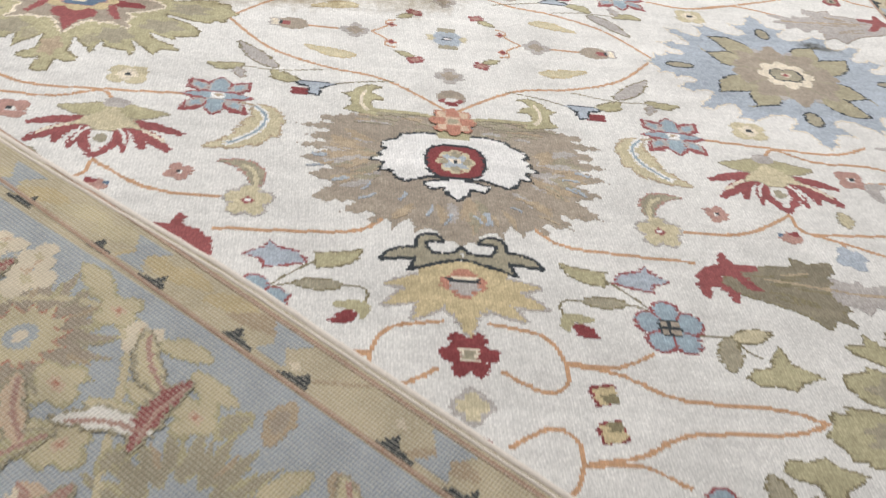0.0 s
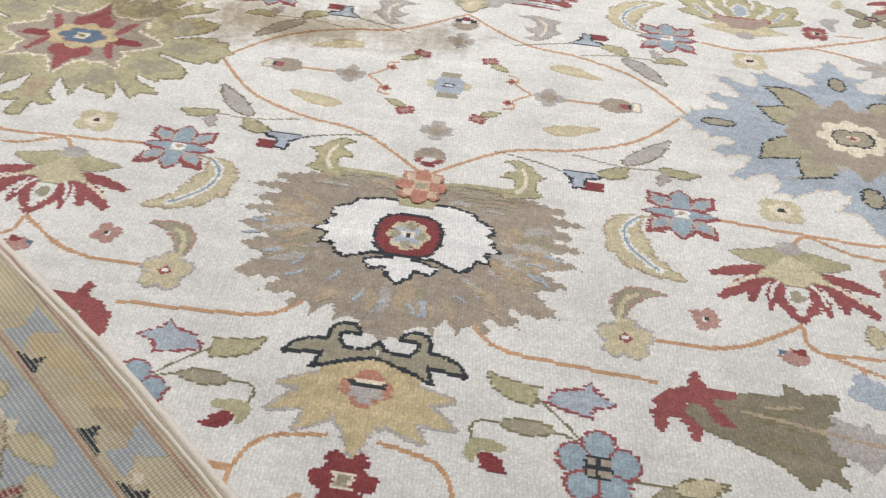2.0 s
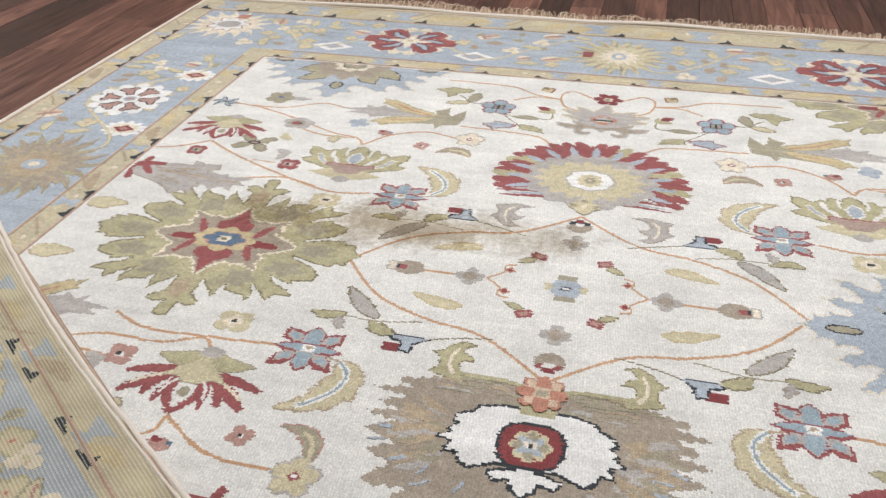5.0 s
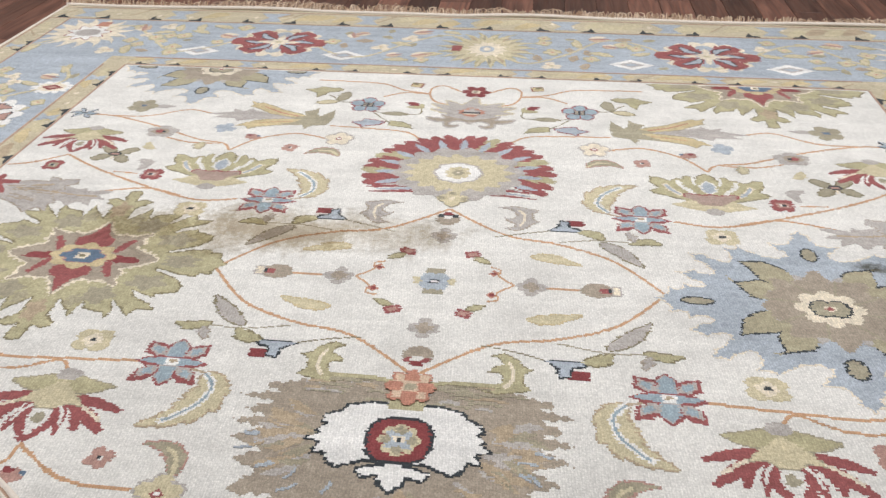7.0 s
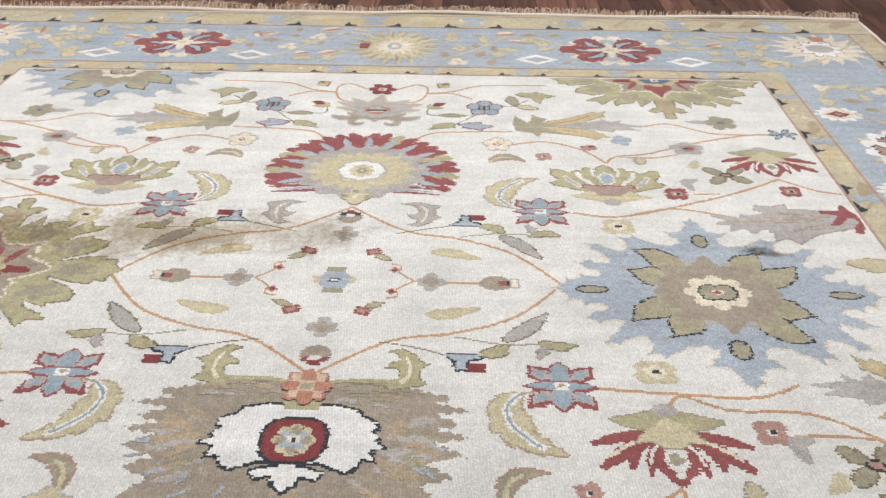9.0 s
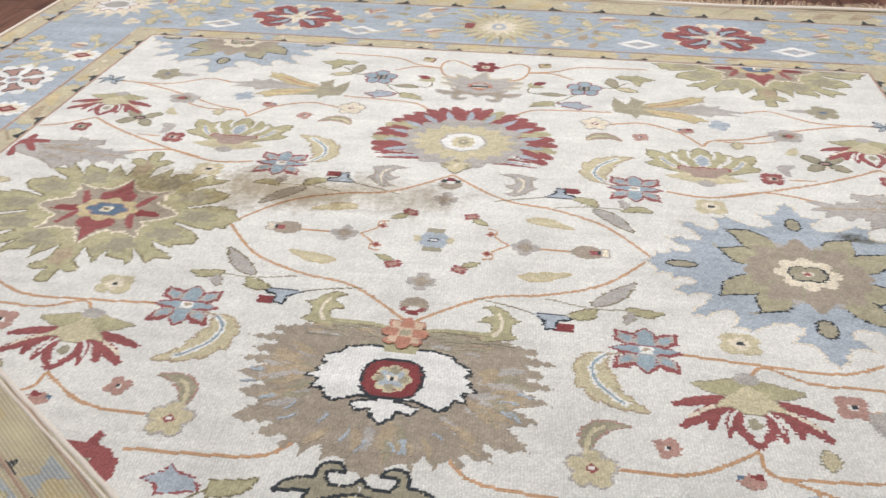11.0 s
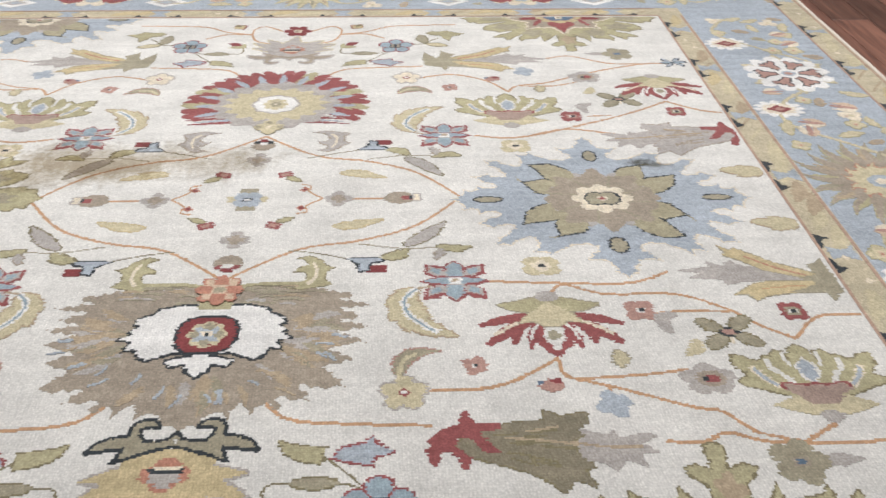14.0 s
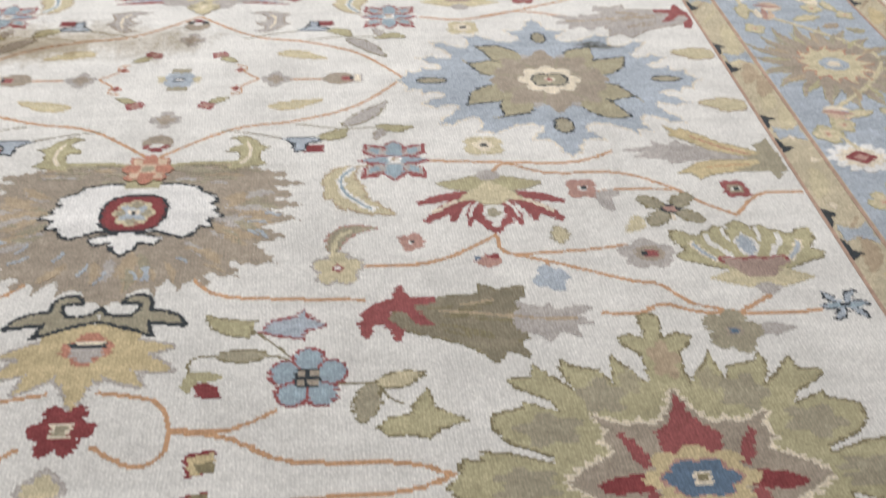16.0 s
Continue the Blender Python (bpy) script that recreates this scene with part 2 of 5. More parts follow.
def box_mesh(name, x0, x1, y0, y1, z0, z1, material, bevel=0.0):
    bm = bmesh.new()
    bmesh.ops.create_cube(bm, size=1.0)
    for v in bm.verts:
        v.co = ((x0 + x1) / 2 + v.co.x * (x1 - x0), (y0 + y1) / 2 + v.co.y * (y1 - y0), (z0 + z1) / 2 + v.co.z * (z1 - z0))
    if bevel:
        bmesh.ops.bevel(bm, geom=[e for e in bm.edges], offset=bevel, segments=1, affect="EDGES")
    me = bpy.data.meshes.new(name)
    bm.to_mesh(me), bm.free()
    me.materials.append(material)
    return me


RX0, RX1, RY0, RY1, RH = -4.2, 5.0, -5.0, 7.2, 3.0
FLOOR_Z = -0.012
floor = tagged(new("floor", box_mesh("floor", RX0, RX1, RY0, RY1, FLOOR_Z - 0.1, FLOOR_Z - 0.006, GAP)), "dark reddish walnut laminate plank floor under the rug", "floor", kind="structure")
for name, box in {
    "wall_west": (RX0 - 0.15, RX0, RY0, RY1), "wall_east": (RX1, RX1 + 0.15, RY0, RY1),
    "wall_south": (RX0 - 0.15, RX1 + 0.15, RY0 - 0.15, RY0), "wall_north": (RX0 - 0.15, RX1 + 0.15, RY1, RY1 + 0.15),
}.items():
    tagged(new(name, box_mesh(name, *box, FLOOR_Z - 0.1, RH, PAINT)), "plain off-white painted showroom wall", "wall", kind="structure")
tagged(new("ceiling", box_mesh("ceiling", RX0 - 0.15, RX1 + 0.15, RY0 - 0.15, RY1 + 0.15, RH, RH + 0.12, CEIL)), "plain white painted showroom ceiling", "ceiling", kind="structure")

# ---- rug ----
# Rug plan: x across, y along. Half width and far end; the near quarter of one long side is turned over in a flap.
HALF_W, END_Y, NEAR_Y = 1.81, 2.86, -2.86
FIELD_W, FIELD_Y = 1.25, 2.215
KNOT, LIFT = 0.0035, 0.000006
FOLD_Y = 1.316
FOLD_DIR = Vector((0.4447, -0.8957, 0))


def plan_field(x, y):
    return (x, y)


def plan_flap(s, v):
    """s: the place along the long side from the fold, v: in from the selvedge."""
    bow = 0.034 * math.sin(math.pi * min(max((s - 0.2) / 1.65, 0), 1)) ** 1.3
    p = Vector((-HALF_W, FOLD_Y, 0)) + FLAP_DIR * s + FLAP_IN * (v + bow)
    return (p.x, p.y)


def mesh_of(name, polys, origin, z0, z1s, material):
    """Thin raised prisms from plan outlines."""
    verts, faces = [], []
    for poly, z1 in zip(polys, z1s):
        n, k = len(poly), len(verts)
        verts += [(x - origin[0], y - origin[1], z1) for x, y in poly] + [(x - origin[0], y - origin[1], z0) for x, y in poly]
        faces.append(list(range(k, k + n)))
        faces += [(k + i, k + n + i, k + n + (i + 1) % n, k + (i + 1) % n) for i in range(n)]
    me = bpy.data.meshes.new(name)
    me.from_pydata(verts, [], faces)
    me.materials.append(material)
    me.update()
    return me


def knotted(poly, rnd, ragged=0.22):
    """The outline as the knots draw it: (row, first, last) runs of the knot grid, with a hand-tied unevenness at their ends."""
    rows = {}
    for (x0, y0), (x1, y1) in zip(poly, poly[1:] + poly[:1]):
        way = 1
        if y0 > y1:
            x0, y0, x1, y1, way = x1, y1, x0, y0, -1
        first, last = math.ceil(y0 / KNOT - 0.5), math.ceil(y1 / KNOT - 0.5) - 1
        for r in range(first, last + 1):
            rows.setdefault(r, []).append((x0 + (x1 - x0) * ((r + 0.5) * KNOT - y0) / (y1 - y0), way))
    runs = []
    for r, cuts in rows.items():
        cuts.sort()
        turn = 0
        for (xa, way), (xb, _) in zip(cuts, cuts[1:]):
            turn += way
            if turn:
                a, b = math.ceil(xa / KNOT - 0.5), math.ceil(xb / KNOT - 0.5)
                if runs and runs[-1][0] == r and runs[-1][2] >= a:
                    runs[-1][2] = max(runs[-1][2], b)
                elif b > a:
                    runs.append([r, a, b])
    for run in runs:
        if run[2] - run[1] > 3:
            run[1] += (rnd.random() < ragged) - (rnd.random() < ragged)
            run[2] += (rnd.random() < ragged) - (rnd.random() < ragged)
    return runs


def knot_mesh(name, runs, origin, plan, z0, z1, material):
    """One welded sheet of knots with a low rim."""
    ends, index, verts, faces, edges = {}, {}, [], [], {}
    for r, a, b in runs:
        ends.setdefault(r, set()).update((a, b))

    def corner(c, r, low=0):
        key = (c, r, low)
        if key not in index:
            index[key] = len(verts)
            x, y = plan(c * KNOT, r * KNOT)
            verts.append((x - origin[0], y - origin[1], z0 if low else z1))
        return index[key]

    for r, a, b in runs:
        under = sorted({a, b} | {c for c in ends.get(r - 1, ()) if a < c < b})
        over = sorted({a, b} | {c for c in ends.get(r + 1, ()) if a < c < b}, reverse=True)
        ring = [(c, r) for c in under] + [(c, r + 1) for c in over]
        faces.append([corner(*p) for p in ring])
        for p, q in zip(ring, ring[1:] + ring[:1]):
            edges[(p, q)] = True
    for p, q in list(edges):
        if (q, p) not in edges:
            faces.append([corner(*p), corner(*p, 1), corner(*q, 1), corner(*q)])
    if plan is not plan_field:
        faces = [f[::-1] for f in faces]
    me = bpy.data.meshes.new(name)
    me.from_pydata(verts, [], faces)
    me.materials.append(material)
    return me


def placed(poly, at, turn=0.0, size=1.0, flip=1):
    c, s = math.cos(radians(turn)), math.sin(radians(turn))
    sx = size if not isinstance(size, tuple) else size[0]
    sy = size if not isinstance(size, tuple) else size[1]
    return [(at[0] + flip * (c * x * sx - s * y * sy), at[1] + s * x * sx + c * y * sy) for x, y in poly]


def grown(poly, d):
    """The outline moved out by d."""
    area = sum(poly[i][0] * poly[(i + 1) % len(poly)][1] - poly[(i + 1) % len(poly)][0] * poly[i][1] for i in range(len(poly)))
    side, out = (1 if area > 0 else -1), []
    for i in range(len(poly)):
        a, b, c = Vector(poly[i - 1]), Vector(poly[i]), Vector(poly[(i + 1) % len(poly)])
        n = (b - a).normalized() + (c - b).normalized()
        n = Vector((n.y, -n.x)) * side
        if n.length < 1e-6:
            n = (b - a) * 1.0
        n.normalize()
        out.append((b.x + n.x * d, b.y + n.y * d))
    return out


rug = tagged(new("rug"), "ivory wool floral rug with pale blue border, one side folded over", "rug")


COUNT = [0]


def motif(name, shapes, at=(0, 0), turn=0.0, size=1.0, flip=1, plan=plan_field, dyes=WOOL, z=0.0, label=""):
    """A woven motif: shapes are (outline, dye, piece name), laid one on another; the first is the part, the rest its sub-parts."""
    ox, oy = plan(*at)
    COUNT[0] += 1
    base, rnd = None, random.Random(COUNT[0])
    for i, (poly, dye, piece) in enumerate(shapes):
        q = placed(poly, at, turn, size, flip)
        if plan is plan_field and abs(at[0]) < FIELD_W and at[1] < FIELD_Y:
            # field motifs run under the guard stripes
            q = [(min(max(x, 0.008 - FIELD_W), FIELD_W - 0.008), min(y, FIELD_Y - 0.007)) for x, y in q]
        runs = knotted(q, rnd)
        if not runs:
            continue
        height = 0.0005 + LIFT * i + 0.0000013 * (COUNT[0] % 199)
        ob = new(piece if base else name, knot_mesh(piece if base else name, runs, (ox, oy), plan, 0.0, height, dyes[dye]))
        if base:
            ob.parent = base
        else:
            base, ob.parent, ob.location = ob, rug, (ox, oy, z)
            if label:
                tagged(ob, label)
    return base


# -- outlines, in metres round their own origin --
def polar(fn, n=120, sx=1.0, sy=1.0):
    return [(sx * fn(a) * math.cos(a), sy * fn(a) * math.sin(a)) for a in (2 * math.pi * i / n for i in range(n))]


def oval(rx, ry, at=(0, 0), n=36):
    return [(at[0] + rx * math.cos(2 * math.pi * i / n), at[1] + ry * math.sin(2 * math.pi * i / n)) for i in range(n)]


def rect(w, h, at=(0, 0)):
    return [(at[0] + sx * w / 2, at[1] + sy * h / 2) for sx, sy in ((-1, -1), (1, -1), (1, 1), (-1, 1))]


def diamond(w, h, at=(0, 0)):
    return [(at[0] + w / 2, at[1]), (at[0], at[1] + h / 2), (at[0] - w / 2, at[1]), (at[0], at[1] - h / 2)]


def petals(n, r0, r1, power=1.0, phase=0.0, sx=1.0, sy=1.0):
    return polar(lambda a: r0 + (r1 - r0) * abs(math.cos(n * (a - phase) / 2)) ** power, 150, sx, sy)


def smooth(pts, per=8, closed=False):
    """Catmull-Rom through control points."""
    out, n = [], len(pts)
    for i in range(n if closed else n - 1):
        p = [Vector(pts[(i + k) % n] if closed else pts[min(max(i + k, 0), n - 1)]) for k in (-1, 0, 1, 2)]
        for j in range(per):
            t = j / per
            q = 0.5 * (2 * p[1] + (p[2] - p[0]) * t + (2 * p[0] - 5 * p[1] + 4 * p[2] - p[3]) * t * t + (3 * p[1] - p[0] - 3 * p[2] + p[3]) * t**3)
            out.append((q.x, q.y))
    return out if closed else out + [tuple(pts[-1])]


def stroke(pts, width, per=10, taper=None):
    """A band along a smooth line; taper(s) scales its width from start (0) to end (1)."""
    line = smooth(pts, per)
    left, right = [], []
    for i, p in enumerate(line):
        a, b = Vector(line[max(i - 1, 0)]), Vector(line[min(i + 1, len(line) - 1)])
        d = (b - a).normalized()
        w = width / 2 * (taper(i / (len(line) - 1)) if taper else 1)
        left.append((p[0] - d.y * w, p[1] + d.x * w)), right.append((p[0] + d.y * w, p[1] - d.x * w))
    return left + right[::-1]


def leaf(spine, width, teeth=0, bite=0.3, peak=0.5, blunt=1.3):
    """A pointed leaf along a bent spine, its rim cut into hooked, forward-pointing teeth."""
    line = smooth(spine, 24)
    left, right, n = [], [], len(line) - 1
    length = sum(math.dist(line[i], line[i + 1]) for i in range(n))
    for i, p in enumerate(line):
        s = i / n
        d = (Vector(line[min(i + 1, n)]) - Vector(line[max(i - 1, 0)])).normalized()
        w = width / 2 * (math.sin(math.pi / 2 * s / peak) ** 0.7 if s < peak else math.sin(math.pi / 2 * (1 - s) / (1 - peak)) ** blunt)
        ph = (s * teeth) % 1 if teeth else 1
        w *= 1 - bite * (1 - ph)
        hook = 0.55 * bite * ph * length / teeth if teeth and 0.08 < s < 0.93 else 0
        x, y = p[0] + d.x * hook, p[1] + d.y * hook
        left.append((x - d.y * w, y + d.x * w)), right.append((x + d.y * w, y - d.x * w))
    return left + right[::-1]


def flame_fan(a0, a1, n, r_in, r_out, sx=1.0, sy=1.0, seed=1, hook=0.35):
    """A fan-shaped outline with a torn, flame-like rim from angle a0 to a1 (degrees)."""
    rnd, pts = random.Random(seed), []
    for i in range(n):
        u0, u1 = i / n, (i + 1) / n
        tip = u0 + (u1 - u0) * (0.5 + hook * (0.5 - (u0 + u1) / 2) * 2)
        r = r_out * (1 + rnd.uniform(-0.05, 0.05))
        for u, q in ((u0 + 0.12 / n, r_in * (1 + rnd.uniform(-0.02, 0.02))), (u0 + 0.42 / n, (r_in + r) / 2 * 1.02), (tip, r), (u1 - 0.3 / n, (r_in + r) / 2)):
            a = radians(a0 + (a1 - a0) * u)
            pts.append((sx * q * math.cos(a), sy * q * math.sin(a)))
    return pts


def moved(poly, dx, dy):
    return [(x + dx, y + dy) for x, y in poly]


def turned(poly, deg):
    return placed(poly, (0, 0), deg)


def mirror(poly):
    return [(-x, y) for x, y in poly]


def both(poly, dye, piece):
    return [(poly, dye, piece), (mirror(poly), dye, piece)]


# -- rug body, border bands and guard stripes --
def kept_side(poly, inside):
    """The part of a convex outline on the inner side of a line; inside gives a signed distance."""
    out = []
    for i in range(len(poly)):
        a, b = poly[i], poly[(i + 1) % len(poly)]
        da, db = inside(*a), inside(*b)
        if da >= 0:
            out.append(a)
        if (da >= 0) != (db >= 0):
            t = da / (da - db)
            out.append((a[0] + (b[0] - a[0]) * t, a[1] + (b[1] - a[1]) * t))
    return out


def fold_side(x, y):
    return (x + HALF_W) * -FOLD_DIR.y + (y - FOLD_Y) * FOLD_DIR.x


def slab(name, poly, z0, z1, material, label=""):
    poly = list(poly)
    me = mesh_of(name, [poly], (0, 0), z0, [z1], material)
    ob = new(name, me)
    ob.parent = rug
    return tagged(ob, label) if label else ob


def cut_slab(name, x0, x1, y0, y1, material, label=""):
    poly = kept_side([(x0, y0), (x1, y0), (x1, y1), (x0, y1)], fold_side)
    return slab(name, poly, FLOOR_Z, 0.0, material, label) if len(poly) > 2 else None


RINGS = ((HALF_W, END_Y), (1.705, 2.69), (1.34, 2.295), (FIELD_W, FIELD_Y))
cut_slab("field", -FIELD_W, FIELD_W, -FIELD_Y, FIELD_Y, WOOL["ivory"], "ivory wool pile ground with faint grey dye bands")
for ring, (name, dye, label) in enumerate((("outer_guard", "sand", "sand-coloured guard stripe"), ("main_border", "sky", "pale sky-blue border ground"), ("inner_guard", "sand", "sand-coloured guard stripe"))):
    (w0, h0), (w1, h1) = RINGS[ring], RINGS[ring + 1]
    cut_slab(name, -w0, w0, h1, h0, WOOL[dye], label)
    cut_slab(name, -w0, w0, -h0, -h1, WOOL[dye], label)
    cut_slab(name, -w0, -w1, -h1, h1, WOOL[dye], label)
    cut_slab(name, w1, w0, -h1, h1, WOOL[dye], label)

# the turned-over flap, its back up
FLAP_TAN, FLAP_LEN, FLAP_Z0, FLAP_Z1 = math.tan(radians(26.4)), FOLD_Y - NEAR_Y, 0.004, 0.014
for name, v0, v1, dye in (("flap_guard", 0.0, 0.105, "sand"), ("flap_border", 0.105, 0.47, "sky"), ("flap_guard", 0.47, 0.56, "sand"), ("flap_field", 0.56, 3.0, "ivory")):
    band = kept_side([(0, v0), (FLAP_LEN, v0), (FLAP_LEN, v1), (0, v1)], lambda s, v: s * FLAP_TAN - v)
    band = [tuple(Vector(a).lerp(Vector(b), i / 24)) for a, b in zip(band, band[1:] + band[:1]) for i in range(24)]
    slab(name, [plan_flap(*p) for p in band][::-1], FLAP_Z0, FLAP_Z1, BACK[dye], "turned-over rug back with fine woven ribs")


def tube(name, pts, radius, material, parent, squash=1.0, sides=8, wobble=0.0):
    rnd, verts, faces = random.Random(7), [], []
    for i, p in enumerate(pts):
        d = (Vector(pts[min(i + 1, len(pts) - 1)]) - Vector(pts[max(i - 1, 0)])).normalized()
        side = d.cross(Vector((0, 0, 1))).normalized()
        up = side.cross(d)
        off = side * rnd.uniform(-wobble, wobble)
        for k in range(sides):
            a = 2 * math.pi * k / sides
            verts.append(Vector(p) + off + side * radius * math.cos(a) + up * radius * squash * math.sin(a))
    for i in range(len(pts) - 1):
        faces += [(i * sides + k, i * sides + (k + 1) % sides, (i + 1) * sides + (k + 1) % sides, (i + 1) * sides + k) for k in range(sides)]
    faces += [list(range(sides))[::-1], [(len(pts) - 1) * sides + k for k in range(sides)]]
    me = bpy.data.meshes.new(name)
    me.from_pydata(verts, [], faces)
    me.materials.append(material)
    for f in me.polygons:
        f.use_smooth = True
    ob = new(name, me)
    ob.parent = parent
    return ob


def between(a, b, n):
    return [tuple(Vector(a).lerp(Vector(b), i / n)) for i in range(n + 1)]


tagged(tube("selvedge", between((HALF_W, NEAR_Y, -0.004), (HALF_W, END_Y, -0.004), 120), 0.007, CORD, rug, wobble=0.0012), "pale pinkish overcast selvedge cord")
tagged(tube("selvedge", between((-HALF_W, FOLD_Y, -0.002), (-HALF_W, END_Y, -0.004), 50), 0.007, CORD, rug, wobble=0.0012), "pale pinkish overcast selvedge cord")
flap_edge = [(*plan_flap(FLAP_LEN * i / 120, 0.0), 0.010) for i in range(121)]
tagged(tube("selvedge", flap_edge, 0.0065, CORD, rug, wobble=0.001), "pale pinkish overcast selvedge cord")
tagged(tube("selvedge", [(*plan_flap(FLAP_LEN * i / 120, 0.011), 0.0125) for i in range(3, 121)], 0.0035, CORD, rug, wobble=0.0008), "pale pinkish overcast selvedge cord")
fold_a = Vector((-HALF_W, FOLD_Y, 0.001))
tagged(tube("fold", between(fold_a, fold_a + FOLD_DIR * (FLAP_LEN / -FOLD_DIR.y), 40), 0.013, BACK["sky"], rug, sides=12), "rounded fold of the turned-over rug side")
tagged(tube("end_cord", [(x, END_Y + 0.004 * math.sin(x * 5.3) + 0.003 * math.sin(x * 13), 0.002 + 0.006 * max(0, math.sin(x * 5.3 + 0.7))) for x in (-HALF_W + 2 * HALF_W * i / 180 for i in range(181))], 0.008, CORD, rug), "cream twined end cord")


# -- kinds of motif --
def star_flower(at, flip=1, turn=0, size=1.0):
    """Red-edged blue flower: four square-ended petals between a pointed pair and a blunt pair, a cream heart."""
    half = [(0, 0.067), (0.014, 0.056), (0.023, 0.044), (0.034, 0.050), (0.060, 0.054), (0.061, 0.022), (0.040, 0.012), (0.073, -0.002), (0.040, -0.018), (0.058, -0.028), (0.064, -0.060), (0.036, -0.057), (0.022, -0.043), (0.014, -0.057), (0, -0.069)]
    rim = half + mirror(half[1:-1])[::-1]
    shapes = [(rim, "red", "petals")]
    for k in (1, -1):
        long = [(0, 0.060 * k), (0.014, 0.048 * k), (0.016, 0.014 * k), (-0.016, 0.014 * k), (-0.014, 0.048 * k)]
        shapes += [(grown(long, 0.003), "grey", "petals"), (long, "blue", "petal")]
        for m in (1, -1):
            square = [(0.023 * m, 0.038 * k), (0.054 * m, 0.049 * k), (0.056 * m, 0.028 * k), (0.036 * m, 0.014 * k), (0.016 * m, 0.018 * k)]
            core = [(0.026 * m, 0.035 * k), (0.048 * m, 0.043 * k), (0.049 * m, 0.029 * k), (0.032 * m, 0.019 * k)]
            shapes += [(square, "grey", "petals"), (core, "blue", "petal")]
    shapes += [(leaf([(-0.062, -0.001), (0, 0), (0.062, -0.001)], 0.022, 0, 0, 0.5, 0.9), "blue", "petal")]
    motif("flower", shapes + [(rect(0.024, 0.020), "white", "eye"), (rect(0.014, 0.011), "dun", "pistil")], at, turn, size, flip)


def blue_flower(at, flip=1, turn=0, size=1.0):
    """Five blue petals, each edged in red, round an ink heart with four grey stamens."""
    shape = petals(5, 0.030, 0.056, 0.55, math.pi / 2)
    gaps = [turned(rect(0.044, 0.0035, (0.024, 0)), 54 + 72 * k) for k in range(5)]
    shapes = [(grown(shape, 0.004), "red", "petals"), (shape, "blue", "petal")] + [(p, "red", "edge") for p in gaps] + [(rect(0.036, 0.036), "ink", "heart")]
    motif("flower", shapes + [(rect(0.012, 0.011, p), "taupe", "stamen") for p in ((-0.009, -0.009), (0.009, -0.009), (-0.009, 0.009), (0.009, 0.009))], at, turn, size, flip)


def yellow_flower(at, flip=1, turn=0, size=1.0, dye="straw"):
    shape = petals(5, 0.024, 0.041, 0.6, math.pi / 2)
    motif("flower", [(grown(shape, 0.004), "grey", "petals"), (shape, dye, "petal"), (diamond(0.024, 0.022), "red", "heart"), (rect(0.010, 0.008), "white", "eye")], at, turn, size, flip)


def red_flower(at, flip=1, turn=0, size=1.0):
    motif("flower", [(petals(6, 0.026, 0.047, 0.7), "wine", "petals"), (rect(0.026, 0.026), "cream", "heart"), (rect(0.015, 0.016), "khaki", "eye")], at, turn, size, flip)


def small_square(at, flip=1, turn=0, size=1.0, dye="red", core="rose"):
    motif("bud", [(petals(4, 0.022, 0.034, 0.8, math.pi / 4), dye, "petals"), (rect(0.030, 0.024), core, "heart"), (rect(0.016, 0.012), "ivory", "eye"), (rect(0.010, 0.010, (0.003, 0)), "ink", "pistil")], at, turn, size, flip)


def bud(at, flip=1, turn=0, size=1.0, dye="rose", tip="cream", rim="red"):
    shape = leaf([(-0.028, 0), (0, 0), (0.026, 0)], 0.044, 2, 0.3, 0.5, 0.6)
    motif("bud", [(shape, dye, "petals"), (rect(0.022, 0.014, (0.012, 0.010)), rim, "tip"), (rect(0.012, 0.010, (-0.020, 0.012)), tip, "calyx")], at, turn, size, flip)


def yellow_rose(at, flip=1, turn=0, size=1.0):
    motif("flower", [(petals(4, 0.026, 0.042, 0.6, math.pi / 4, 1.05, 0.9), "straw", "petals"), (petals(4, 0.014, 0.022, 1.0), "cream", "heart"), (rect(0.014, 0.010), "ink", "eye")], at, turn, size, flip)


def x_flower(at, flip=1, turn=0, size=1.0):
    """Four toothed khaki leaves set crosswise round an ink-ringed rose heart."""
    leaves = [turned(leaf([(0.006, 0), (0.034, 0.003), (0.064, 0.004)], 0.036, 2, 0.35, 0.6), a) for a in (38, 142, 218, 322)]
    shapes = [(grown(p, 0.003), "moss", "petals") for p in leaves] + [(p, "khaki", "petal") for p in leaves]
    motif("flower", shapes + [(rect(0.010, 0.030, (0, -0.016)), "cream", "vein"), (petals(4, 0.013, 0.017, 0.8, 0, 1.2, 0.8), "ink", "heart"), (rect(0.018, 0.012), "rose", "eye")], at, turn, size, flip)


def grey_flower(at, flip=1, turn=0, size=1.0, dye="grey"):
    motif("flower", [(petals(4, 0.018, 0.033, 0.7), dye, "petals"), (petals(4, 0.010, 0.018, 0.7), "taupe" if dye == "grey" else "sky", "heart")], at, turn, size, flip)


def pod(at, flip=1, turn=0, size=1.0):
    motif("flower", [(petals(5, 0.033, 0.047, 0.7, 0.3, 1.1, 0.85), "grey", "petals"), (oval(0.026, 0.020, (-0.004, 0)), "taupe", "petal"), (oval(0.014, 0.010, (-0.006, 0)), "red", "heart"), (rect(0.009, 0.010, (0.006, 0)), "ink", "eye")], at, turn, size, flip)


